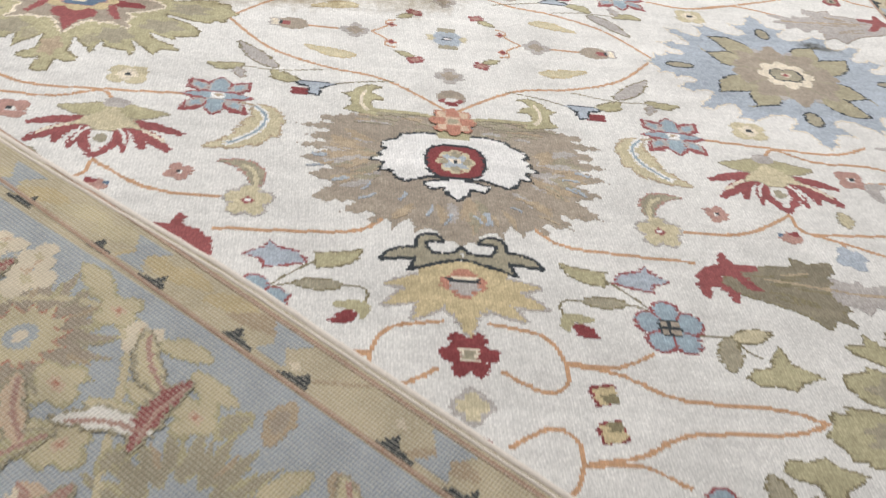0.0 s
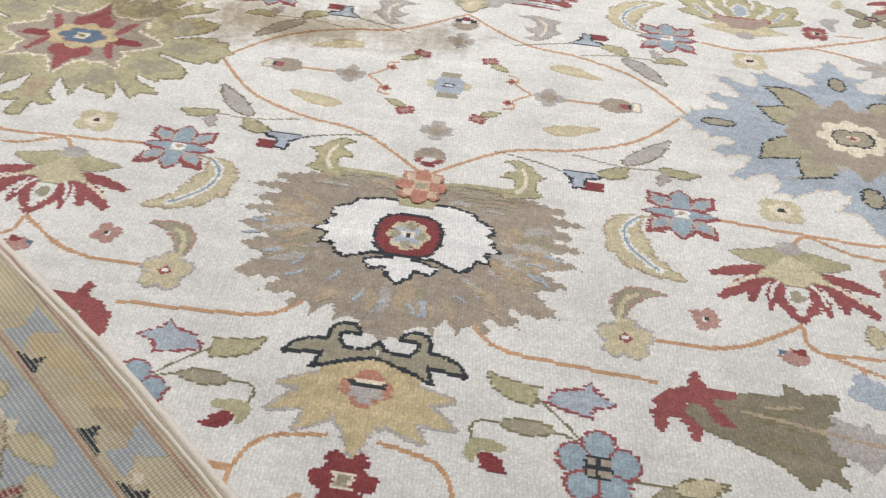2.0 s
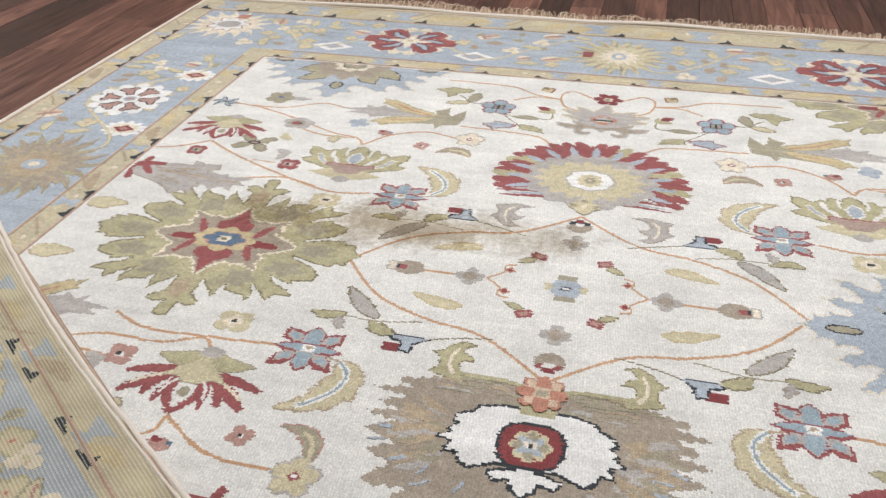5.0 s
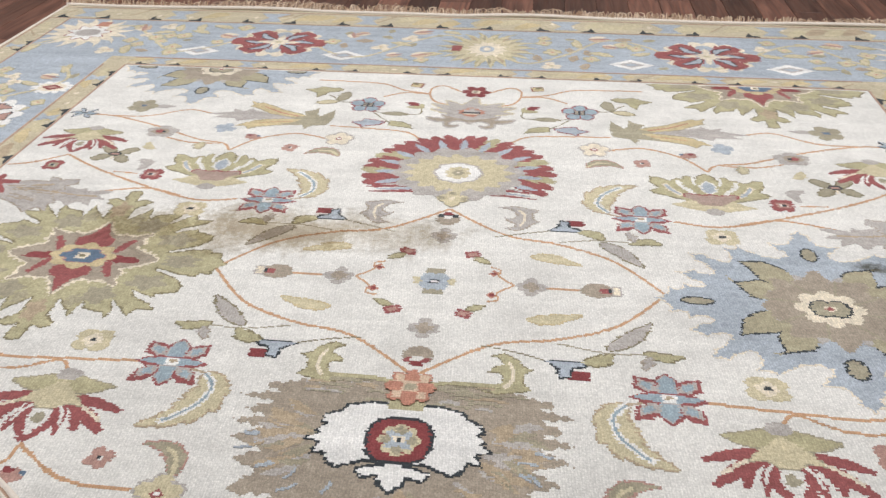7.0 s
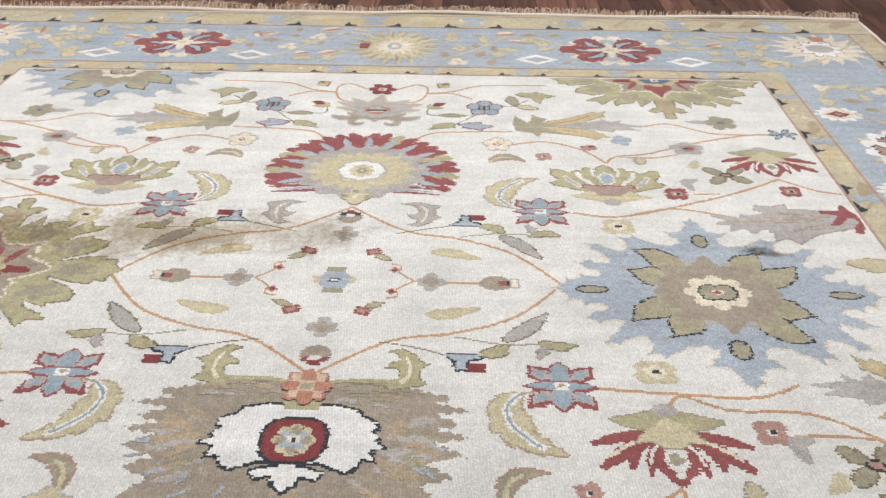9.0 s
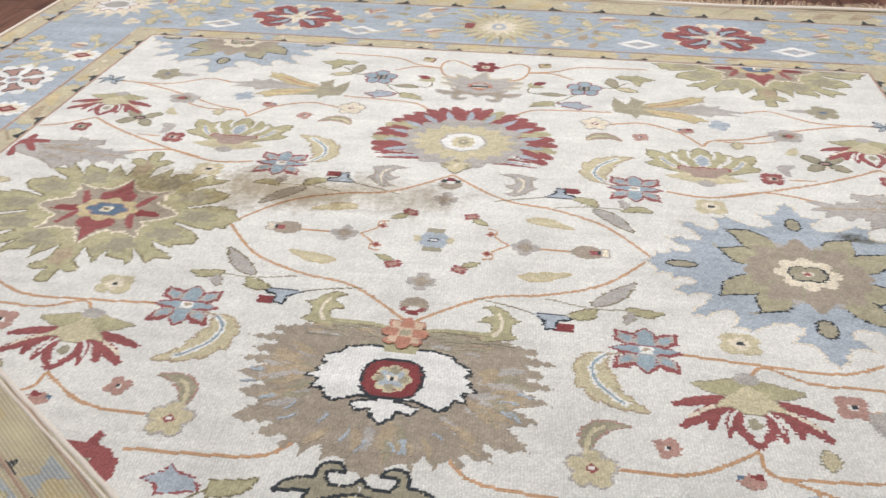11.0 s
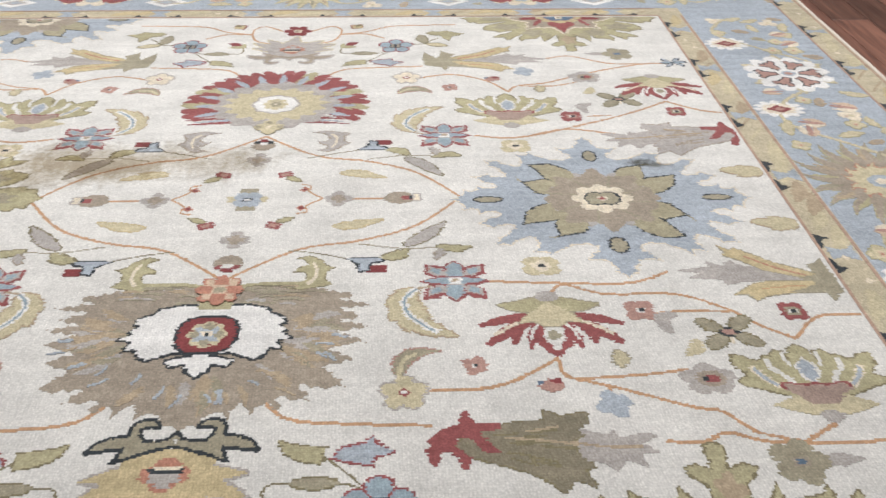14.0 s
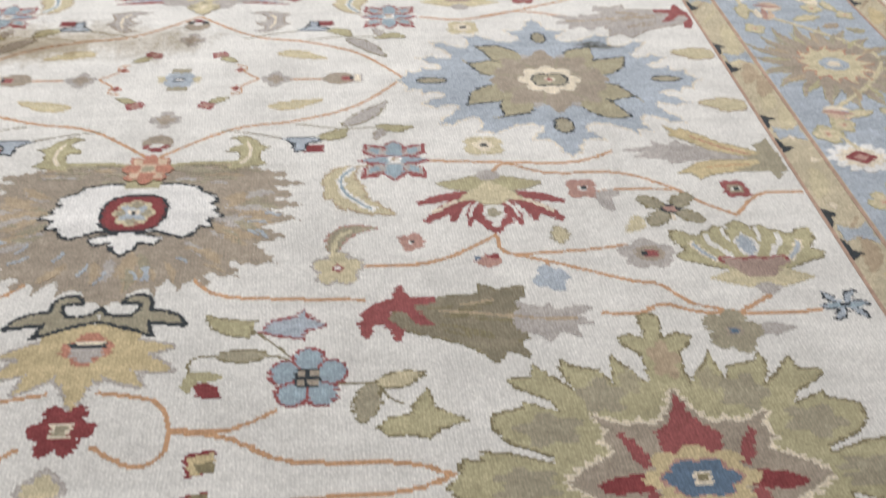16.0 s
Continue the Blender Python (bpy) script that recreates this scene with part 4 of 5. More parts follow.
def taupe_palmette(at, flip_y=1):
    """Great taupe palmette: flame-edged fan, a white ink-rimmed heart and a red shield."""
    fan = [(0, 0.146), (0.10, 0.146), (0.180, 0.138), (0.226, 0.124), (0.276, 0.112), (0.236, 0.098), (0.306, 0.080), (0.240, 0.070), (0.290, 0.046), (0.244, 0.034), (0.304, 0.018), (0.236, 0.004), (0.300, -0.026), (0.262, -0.030), (0.228, -0.044), (0.282, -0.074), (0.246, -0.080), (0.222, -0.092),
           (0.266, -0.138), (0.232, -0.142), (0.182, -0.134), (0.210, -0.172), (0.174, -0.168), (0.150, -0.160), (0.164, -0.204), (0.130, -0.172), (0.114, -0.202), (0.088, -0.172), (0.078, -0.210), (0.050, -0.190), (0.030, -0.222), (0, -0.230)]
    outline = fan + [(-x, y) for x, y in reversed(fan[1:-1])]
    shapes = [(frayed(outline, 0.010, 0.004), "taupe", "fan")]
    rnd = random.Random(12)
    for i in range(80):
        a, r = radians(rnd.choice((rnd.uniform(-170, -10), rnd.uniform(-30, 25), rnd.uniform(155, 210)))), rnd.uniform(0.14, 0.205)
        p = leaf([(0, 0), (0.025, 0.005), (0.055, 0)], rnd.uniform(0.014, 0.026), 3, 0.4)
        shapes.append((moved(turned(p, math.degrees(a) + rnd.uniform(-25, 25)), r * math.cos(a), 0.74 * r * math.sin(a)), rnd.choice(("dun", "khaki", "dun", "grey")), "flame"))
    for i in range(34):
        x, y, ln = rnd.uniform(-0.20, 0.15), rnd.uniform(0.085, 0.142), rnd.uniform(0.03, 0.075)
        shapes.append((stroke([(x, y), (x + ln / 2, y + 0.003), (x + ln, y - 0.002)], rnd.uniform(0.004, 0.009)), rnd.choice(("khaki", "grey", "dun", "khaki", "bark")), "streak"))
    for i in range(26):
        a, r = rnd.uniform(-190, 10), rnd.uniform(0.17, 0.25)
        spot = stroke([(0, 0), (0.012, 0.003), (rnd.uniform(0.022, 0.040), 0)], rnd.uniform(0.004, 0.008), 5)
        shapes.append((moved(turned(spot, a + rnd.uniform(-30, 30)), r * math.cos(radians(a)), 0.72 * r * math.sin(radians(a))), "sky" if i % 3 else "dun", "fleck"))
    shapes.append((stroke([(-0.16, 0.150), (-0.08, 0.150), (0, 0.138), (0.08, 0.150), (0.16, 0.150)], 0.010), "olive", "bar"))
    half = [(0, 0.074), (0.019, 0.080), (0.058, 0.084), (0.101, 0.073), (0.108, 0.060), (0.136, 0.045), (0.140, 0.031), (0.126, 0.030), (0.143, 0.010), (0.136, 0.003), (0.158, -0.012), (0.132, -0.018), (0.141, -0.042), (0.120, -0.036), (0.112, -0.058), (0.096, -0.067), (0.074, -0.058), (0.050, -0.048), (0.020, -0.051), (0, -0.051)]
    heart = half + [(-x, y) for x, y in reversed(half[1:-1])]
    foil = [(0.014, -0.046), (0.014, -0.060), (0.034, -0.064), (0.060, -0.070), (0.051, -0.085), (0.022, -0.078), (0.018, -0.096), (0, -0.112)]
    foil = foil + [(-x, y) for x, y in reversed(foil[:-1])]
    shapes += [(grown(heart, 0.006), "ink", "rim"), (grown(foil, 0.006), "ink", "rim"), (heart, "white", "heart"), (foil, "white", "heart")]
    shield = polar(lambda a: 0.056 / max(abs(math.cos(a)) ** 3 + abs(math.sin(a)) ** 3, 0.3) ** (1 / 3), 48, 0.94, 0.86)
    shapes += [(grown(shield, 0.006), "ink", "shield_rim"), (shield, "wine", "shield"), (petals(8, 0.028, 0.038, 0.8), "straw", "rosette"), (petals(4, 0.014, 0.032, 1.2), "khaki", "rosette"), (petals(4, 0.010, 0.027, 1.4, math.pi / 4), "sky", "rosette"), (rect(0.018, 0.014), "cream", "eye"), (rect(0.009, 0.008), "ink", "eye")]
    shapes += [(rect(0.066, 0.030, (0, 0.085)), "olive", "neck")]
    motif("palmette", shapes, at, 0, (1, flip_y), label="great taupe flame-edged palmette with white heart and red shield")


def knot_flower(at, dye="brick", core="peach"):
    shapes = [(petals(8, 0.030, 0.048, 0.6), dye, "petals")]
    shapes += [(rect(0.018, 0.018, (0.031 * math.cos(a), 0.031 * math.sin(a))), core, "petal") for a in (math.pi / 4 * k for k in (1, 3, 5, 7))]
    shapes += [(rect(0.030, 0.028), core, "heart"), (rect(0.018, 0.018), "khaki", "eye")]
    motif("flower", shapes, at, z=0.0035)


def spiky_skirt(at, flip_y=1, dye="gold", crown="khaki", rim="ink", halo="grey"):
    """Small palmette: a spiked skirt below an ink-rimmed scroll crown."""
    spikes = []
    for a, ln, w in ((-90, 0.122, 0.044), (-112, 0.080, 0.040), (-68, 0.080, 0.040), (-136, 0.125, 0.040), (-44, 0.125, 0.040), (-156, 0.145, 0.038), (-24, 0.145, 0.038), (-174, 0.130, 0.030), (-6, 0.130, 0.030)):
        spikes.append(moved(turned(leaf([(0, 0), (ln / 2, 0), (ln, 0.006)], w, 0, 0, 0.45), a), 0, 0.008))
    core = smooth([(-0.075, 0.024), (-0.03, 0.048), (0.03, 0.048), (0.075, 0.024), (0.045, -0.022), (0, -0.042), (-0.045, -0.022)], 6, True)
    shapes = [(grown(p, 0.005), halo, "halo") for p in spikes] + [(p, dye, "spike") for p in spikes] + [(core, dye, "spike")]
    half = [(0, 0.088), (0.004, 0.082), (0.010, 0.073), (0.030, 0.066), (0.050, 0.070), (0.060, 0.084), (0.058, 0.094), (0.046, 0.098), (0.032, 0.094), (0.032, 0.104), (0.044, 0.113), (0.058, 0.115), (0.071, 0.108), (0.078, 0.096), (0.078, 0.079),
            (0.102, 0.076), (0.126, 0.064), (0.138, 0.044), (0.078, 0.053), (0.090, 0.023), (0.046, 0.042), (0, 0.056)]
    shapes += [(q, crown, "crown") for q in (half, mirror(half))]
    shapes += [(q, rim, "rim") for i in range(len(half) - 1) for p in (stroke([half[i], half[i + 1]], 0.0065, 3),) for q in (p, mirror(p))]
    shapes += [(petals(4, 0.026, 0.040, 0.6, 0, 1.0, 0.85), "brick", "bud"), (rect(0.050, 0.018, (0, -0.006)), "grey", "bud"), (rect(0.024, 0.018, (0, -0.018)), "grey", "bud"), (rect(0.056, 0.010, (0, 0.006)), "ink", "bud"), (rect(0.044, 0.006, (0, 0.013)), "cream", "bud")]
    motif("palmette", shapes, at, 0, (1, flip_y), label=f"spiked {dye} palmette under a scrolled crown")


def sun_palmette(at):
    """Red-rayed half-sun palmette with a lilac and straw disc."""
    shapes, rays = [], []
    for k in range(25):
        a = -22 + 224 / 24 * k
        c, s = math.cos(radians(a)), math.sin(radians(a))
        ln = math.hypot(0.262 * c, 0.232 * s)
        true = math.degrees(math.atan2(0.232 * s, 0.262 * c))
        rays.append((true, ln, k))
    for a, ln, k in rays:
        p = turned(leaf([(0.08, 0), (ln * 0.72, 0.006 if a < 90 else -0.006), (ln, 0.016 if a > 90 else -0.016)], 0.060, 3, 0.40, 0.62, 1.5), a)
        shapes += [(p, "olive" if k in (2, 5, 10, 19, 22) else "red", "ray")]
    for a, ln, k in rays[::2]:
        shapes.append((turned(leaf([(ln * 0.55, 0), (ln * 0.72, 0), (ln * 0.88, 0)], 0.020, 0, 0, 0.5), a), "sky", "ray"))
    for y, w, dye in ((-0.118, 0.46, "red"), (-0.104, 0.42, "sky"), (-0.091, 0.46, "red"), (-0.078, 0.40, "grey")):
        shapes.append((leaf([(-w / 2, y - 0.006), (0, y + 0.016), (w / 2, y - 0.006)], 0.016, 0), dye, "ray"))
    shapes += [(polar(lambda a: 0.150 + 0.010 * math.sin(14 * a), 140, 1.14, 0.95), "grey", "disc"), (polar(lambda a: 0.118 + 0.012 * math.sin(16 * a), 160, 1.16, 0.84), "straw", "disc"), (polar(lambda a: 0.058 + 0.002 * math.cos(8 * a), 60, 1.15, 1.0), "grey", "rim"), (polar(lambda a: 0.052 + 0.002 * math.cos(8 * a), 60, 1.15, 1.0), "white", "heart"), (petals(8, 0.026, 0.036, 0.7), "straw", "rosette"), (petals(6, 0.012, 0.018, 0.7), "khaki", "eye"), (rect(0.010, 0.007), "cream", "eye")]
    motif("palmette", shapes, at, label="red-rayed half-sun palmette with a straw disc")
    motif("flower", [(petals(4, 0.022, 0.040, 0.7), "straw", "petals"), (rect(0.016, 0.016, (0.028, 0.0)), "khaki", "petal"), (rect(0.016, 0.016, (-0.028, 0.0)), "khaki", "petal"), (rect(0.014, 0.016, (0, 0.026)), "khaki", "petal"), (rect(0.016, 0.016), "cream", "heart")], (at[0], at[1] - 0.142), z=0.002)


# ---- field pattern ----
def top(y):
    """The lower half's design turns over about the middle of the repeat, a little drawn out towards the end."""
    return 2.09 - y + 0.12 * max(0.0, 0.56 - y)


blue_star((0.825, 1.018))
green_star((-0.815, 1.045), -1)
green_star((0.86, -0.02))
blue_star((-0.85, 0.0), -1)
taupe_palmette((0.0, 0.562))
sun_palmette((0.0, 1.530))
spiky_skirt((0.0, 0.240))
spiky_skirt((0.0, 1.925), -1, "grey", "taupe", "grey", "straw")
knot_flower((0.0, 0.692))
red_flower((0.0, 0.093))
red_flower((-0.004, -0.093))
red_flower((0.0, 2.085))
motif("flower", [(petals(4, 0.022, 0.034, 0.6), "grey", "petals"), (petals(4, 0.014, 0.026, 0.8), "straw", "heart")], (0.0, 0.0))
# half medallions cut by the far guard stripe
for star, cx, flip in ((blue_star, -0.895, -1), (green_star, 0.895, 1)):
    star((cx, 2.20), flip)

# middle diamond
motif("flower", [(rect(0.094, 0.024), "straw", "petals"), (rect(0.044, 0.094), "khaki", "petals"), (petals(4, 0.026, 0.036, 0.8, math.pi / 4, 1.0, 1.0), "sky", "heart"), (rect(0.022, 0.013), "ink", "eye"), (rect(0.012, 0.007), "white", "pistil")], (0.0, 1.030))
grey_flower((0, 1.215)), grey_flower((0, 0.868))
for y, k in ((0.785, 1), (1.290, -1)):
    motif("bud", [(oval(0.030, 0.026), "taupe", "petals"), (rect(0.050, 0.014, (0, -0.016 * k)), "red" if k > 0 else "ink", "tip"), (rect(0.020, 0.014, (0, -0.010 * k)), "ivory", "eye"), (rect(0.022, 0.012, (0, -0.026 * k)), "wine", "tip")], (0.0, y))
for f in (1, -1):
    grey_flower((0.211 * f, 1.030), f)
    motif("bud", [(oval(0.036, 0.026), "taupe", "petals"), (rect(0.024, 0.036, (0.040, 0)), "grey", "rim"), (rect(0.016, 0.028, (0.040, 0)), "cream", "cup"), (rect(0.020, 0.018, (0.016, 0)), "red", "eye"), (rect(0.008, 0.014, (0.027, 0)), "ink", "eye")], (0.352 * f, 1.032), 0, 1, f)
    vine([(0.24, 1.030), (0.28, 1.028), (0.32, 1.030)], f, 0.006)
    for s in (1, -1):
        y = 1.032
        motif("bud", [(rect(0.034, 0.024), "red", "petals"), (rect(0.020, 0.013), "rose", "heart")], (0.074 * f, y + 0.110 * s), 20 * s, 1, f)
        simple_leaf((0.098 * f, y + 0.088 * s), [(-0.018, 0.008 * s), (0, 0), (0.018, -0.010 * s)], 0.016, f, "olive", "moss")
        motif("bud", [(diamond(0.022, 0.024), "brick", "petals"), (rect(0.008, 0.008), "wine", "heart")], (0.128 * f, y + 0.040 * s), 0, 1, f)
        vine([(0.118, y + 0.064 * s), (0.142, y + 0.055 * s), (0.140, y + 0.030 * s), (0.175, y)], f, 0.005)
        simple_leaf((0.262 * f, y + 0.105 * s), [(-0.055, 0.010 * s), (-0.015, 0.008 * s), (0.055, -0.014 * s)], 0.034, f, "straw", "gold", 3)
        # arms of the diamond
        vine([(0.0, y - 0.307 * s), (0.139, y - 0.203 * s), (0.269, y - 0.172 * s), (0.392, y - 0.114 * s), (0.491, y - 0.004 * s)], f)

# pairs over both halves of the repeat, mirrored across the rug's middle
for f in (1, -1):
    for up in (0, 1):
        def yy(y):
            return top(y) if up else y

        k = -1 if up else 1
        star_flower((0.467 * f, 1.338 if up else 0.715), f)
        feather_leaf((0.400 * f, 1.440 if up else 0.612), f, flip_y=k)
        vine([(0.385, 1.355 if up else 0.69), (0.43, 1.34 if up else 0.70)], f, 0.005, "dun")
        hook_leaf((0.392 * f, yy(0.478) - 0.02 * up), f, 0 if not up else -40)
        yellow_flower((0.366 * f, yy(0.405)), f, 0, 1, "straw" if not up else "cream")
        small_square((0.492 * f, yy(0.468)), f, 20, 0.75, "rose", "rose")
        bud((0.622 * f, yy(0.416)), f, 10, 0.85, "rose", "denim", "wine")
        grey_flower((0.722 * f, yy(0.370)), f, 20, 1.0, "sky")
        simple_leaf((0.752 * f, yy(0.480)), [(0, 0.022 * k), (0.004, 0), (0, -0.022 * k)], 0.032, f, "straw", "khaki", 3)
        yellow_rose((0.648 * f, 1.275 if up else 0.760), f)
        bug_flower((0.279 * f, 1.286 if up else 0.772), f, 0, 1, k)
        vine([(0.120, 1.222 if up else 0.826), (0.19, 1.245 if up else 0.812), (0.25, 1.262 if up else 0.792)], f, 0.0035, "moss")
        acanthus((0.158 * f, 1.322 if up else 0.738), f, 0, 1.0, "grey" if up else "olive", k)
        # leaf sprays beside the diamond
        y0, q = (1.175, -1) if up else (0.885, 1)
        simple_leaf((0.416 * f, y0), [(-0.052, -0.046 * q), (-0.005, -0.008 * q), (0.040, 0.046 * q)], 0.034, f, "grey", "moss")
        simple_leaf((0.352 * f, y0 - 0.080 * q), [(-0.036, -0.008 * q), (0, 0), (0.020, 0.022 * q)], 0.034, f, "olive", "moss", 3)
        simple_leaf((0.470 * f, y0 - 0.056 * q), [(-0.036, 0.010 * q), (0, -0.004 * q), (0.036, 0.004 * q)], 0.026, f, "olive", "moss", 3)
        simple_leaf((0.440 * f, y0 - 0.076 * q), [(0.004, 0.018 * q), (0, 0), (-0.010, -0.020 * q)], 0.022, f, "grey", "taupe", 2)
        vine([(0.27, y0 - 0.038 * q), (0.36, y0 - 0.056 * q), (0.45, y0 - 0.052 * q)], f, 0.0035, "khaki")
        # stems from the palmettes
        vine([(0.133, yy(0.385)), (0.184, yy(0.347)), (0.304, yy(0.335)), (0.412, yy(0.330))], f)
        small_square((0.820 * f, 1.440 if up else 0.613), f, 0, 1.0, "rose" if not up else "red")
        x_flower((0.973 * f, 1.545 if up else 0.546), f)
        small_square((1.116 * f, 1.465 if up else 0.604), f, 0, 0.9, "red", "khaki")
        ink_sprig((1.195 * f, 1.805 if up else 0.290), f)
        tailed_flower(((1.035 if up else 0.990) * f, 1.875 if up else 0.240), -f if up else f)
        pod((0.900 * f, 1.700 if up else 0.425), -f)
        simple_leaf((0.900 * f, yy(0.500)), [(-0.02, -0.012), (0, 0.004), (0.006, 0.026)], 0.026, f, "straw", "straw", 2)
        simple_leaf((0.866 * f, yy(0.572) - 0.03 * up), [(0.02, 0.030), (-0.008, 0.014), (0.0, -0.026)], 0.028, f, "grey", "grey", 2)
    red_fan((0.645 * f, 0.565), f)
    red_fan((1.105 * f, 1.615), f, 0, 0.93)
    lotus((1.082 * f, 0.447), f)
    lotus((0.650 * f, 1.518), f, 0, 1.12)
    tulip((0.549 * f, 0.288), f)
    split_tulip((0.563 * f, 1.836), f)
    split_tulip((1.150 * f, 0.712), -f, 6, 0.92)
    tulip((1.130 * f, 1.322), -f, 0, 1.08, "red", "grey", "grey")
    for y in (1.135, 0.905):
        simple_leaf((1.205 * f, y), [(0.044, 0.004), (0.0, 0.0), (-0.066, 0.010)], 0.06, f, "straw", "dun", 3)
    # vines of the side columns
    vine([(0.645, 0.485), (0.561, 0.430), (0.491, 0.410), (0.408, 0.409)], f)
    vine([(0.645, 0.480), (0.652, 0.440), (0.736, 0.407), (0.853, 0.360), (0.899, 0.349), (0.950, 0.300), (1.045, 0.276), (1.150, 0.280)], f)
    vine([(0.675, 0.430), (0.804, 0.440), (0.870, 0.450)], f, 0.006)
    vine([(0.722, 0.410), (0.722, 0.385)], f, 0.006)
    vine([(0.537, 0.711), (0.657, 0.703), (0.817, 0.699), (0.907, 0.735)], f)
    vine([(0.655, 0.670), (0.685, 0.697), (0.764, 0.665), (0.900, 0.661), (0.989, 0.615), (1.039, 0.564), (1.093, 0.525)], f)
    vine([(0.848, 0.602), (0.898, 0.609), (0.995, 0.606)], f, 0.006)
    vine([(0.886, 0.598), (0.880, 0.605), (0.905, 0.612)], f, 0.006)
    vine([(1.093, 0.525), (1.158, 0.586), (1.245, 0.592)], f)
    vine([(0.790, 0.286), (0.852, 0.285), (0.894, 0.302), (0.953, 0.282), (1.045, 0.276)], f)
    vine([(1.020, 0.282), (1.080, 0.318)], f)
    vine([(0.662, 1.600), (0.690, 1.640), (0.782, 1.663), (0.93, 1.735), (1.078, 1.790), (1.17, 1.800)], f)
    vine([(0.662, 1.600), (0.600, 1.680), (0.500, 1.725), (0.400, 1.700)], f)
    vine([(0.700, 1.640), (0.800, 1.640), (0.870, 1.665)], f, 0.006)
    vine([(1.104, 1.530), (0.992, 1.461), (0.854, 1.395), (0.663, 1.322), (0.546, 1.335)], f)
    vine([(0.920, 1.335), (0.800, 1.365), (0.700, 1.335)], f)
    vine([(0.860, 1.440), (0.930, 1.445)], f, 0.005)
    vine([(1.104, 1.530), (1.180, 1.475), (1.245, 1.455)], f)
    vine([(0.800, 1.840), (0.880, 1.860), (1.000, 1.800), (1.160, 1.800)], f, 0.006)

    # sprays round the rug's centre, both ways, and their echo at the far end
    for way in (0, 1, 2):
        def wy(y):
            return (y, -y, 2.09 - y + 0.25 * (0.3 - y))[way]

        k = (1, -1, -1)[way]
        blue_flower((0.330 * f, wy(0.171)), f, 0, 1.0 if way < 2 else 0.95)
        blunt = [(x, y * k) for x, y in ((-0.040, 0.024), (-0.020, 0.014), (0.036, 0.006), (0.032, -0.026), (0.0, -0.020), (-0.026, -0.006))]
        motif("leaf", [(grown(blunt, 0.003), "moss", "rim"), (blunt, "olive", "blade")], (0.205 * f, wy(0.281)), 0, 1, f)
        cone = [(x, y * k) for x, y in ((-0.050, -0.010), (-0.032, 0.010), (0.004, 0.020), (0.013, 0.032), (0.020, 0.016), (0.050, 0.000), (0.018, -0.010), (0.015, -0.026), (-0.020, -0.018))]
        motif("bud", [(grown(cone, 0.0045), "red", "petals"), (cone, "sky", "petal")], (0.303 * f, wy(0.276)), 0, 1, f)
        simple_leaf((0.233 * f, wy(0.218)), [(-0.040, 0.0), (0, 0), (0.040, 0.0)], 0.022, f, "khaki", "moss")
        vine([(0.155, wy(0.185)), (0.158, wy(0.214)), (0.200, wy(0.220)), (0.275, wy(0.216)), (0.300, wy(0.206))], f, 0.0038, "moss")
        vine([(0.240, wy(0.270)), (0.275, wy(0.240)), (0.305, wy(0.210))], f, 0.0038, "moss")
        motif("bud", [(leaf([(-0.022, -0.014 * k), (-0.016, 0.012 * k), (0.026, 0.014 * k)], 0.030, 2, 0.3), "olive", "calyx"), (leaf([(-0.012, 0.0), (0.004, -0.010 * k), (0.028, -0.022 * k)], 0.026), "wine", "petals")], (0.182 * f, wy(0.164)), 0, 1, f)
        simple_leaf((0.465 * f, wy(0.164)), [(-0.036, -0.006 * k), (0, 0), (0.034, 0.010 * k)], 0.026, f, "straw", "moss")
        simple_leaf((0.416 * f, wy(0.122)), [(0.010, 0.036 * k), (0, 0), (-0.006, -0.034 * k)], 0.036, f, "khaki", "moss")
        vine([(0.375, wy(0.158)), (0.425, wy(0.156)), (0.450, wy(0.130)), (0.470, wy(0.118))], f, 0.0038, "moss")
        gt = [(x, y * k) for x, y in ((-0.060, -0.016), (-0.046, -0.002), (-0.014, 0.004), (-0.008, 0.022), (0.012, 0.050), (0.020, 0.014), (0.066, -0.010), (0.028, -0.020), (0.010, -0.036), (-0.018, -0.028), (-0.044, -0.030))]
        motif("leaf", [(grown(gt, 0.003), "moss", "rim"), (gt, "olive", "blade")], (0.492 * f, wy(0.096)), 0, 1, f)
        motif("bud", [(rect(0.040, 0.036), "wine", "rim"), (rect(0.034, 0.030, (0.002, -0.002)), "gold", "petals"), (rect(0.022, 0.016, (0.008, -0.008 * k)), "moss", "heart")], (0.196 * f, wy(0.032)), 10, 1, f)
        vine([(0.034, wy(0.157)), (0.118, wy(0.137)), (0.147, wy(0.084)), (0.141, wy(0.045)), (0.106, wy(0.031)), (0.046, wy(0.066))], f)
        vine([(0.148, wy(0.089)), (0.227, wy(0.085)), (0.292, wy(0.117))], f)
        vine([(0.150, wy(0.086)), (0.232, wy(0.069)), (0.312, wy(0.031)), (0.460, wy(0.022)), (0.531, wy(0.0 if way < 2 else 0.02))], f)

# ---- border pattern ----


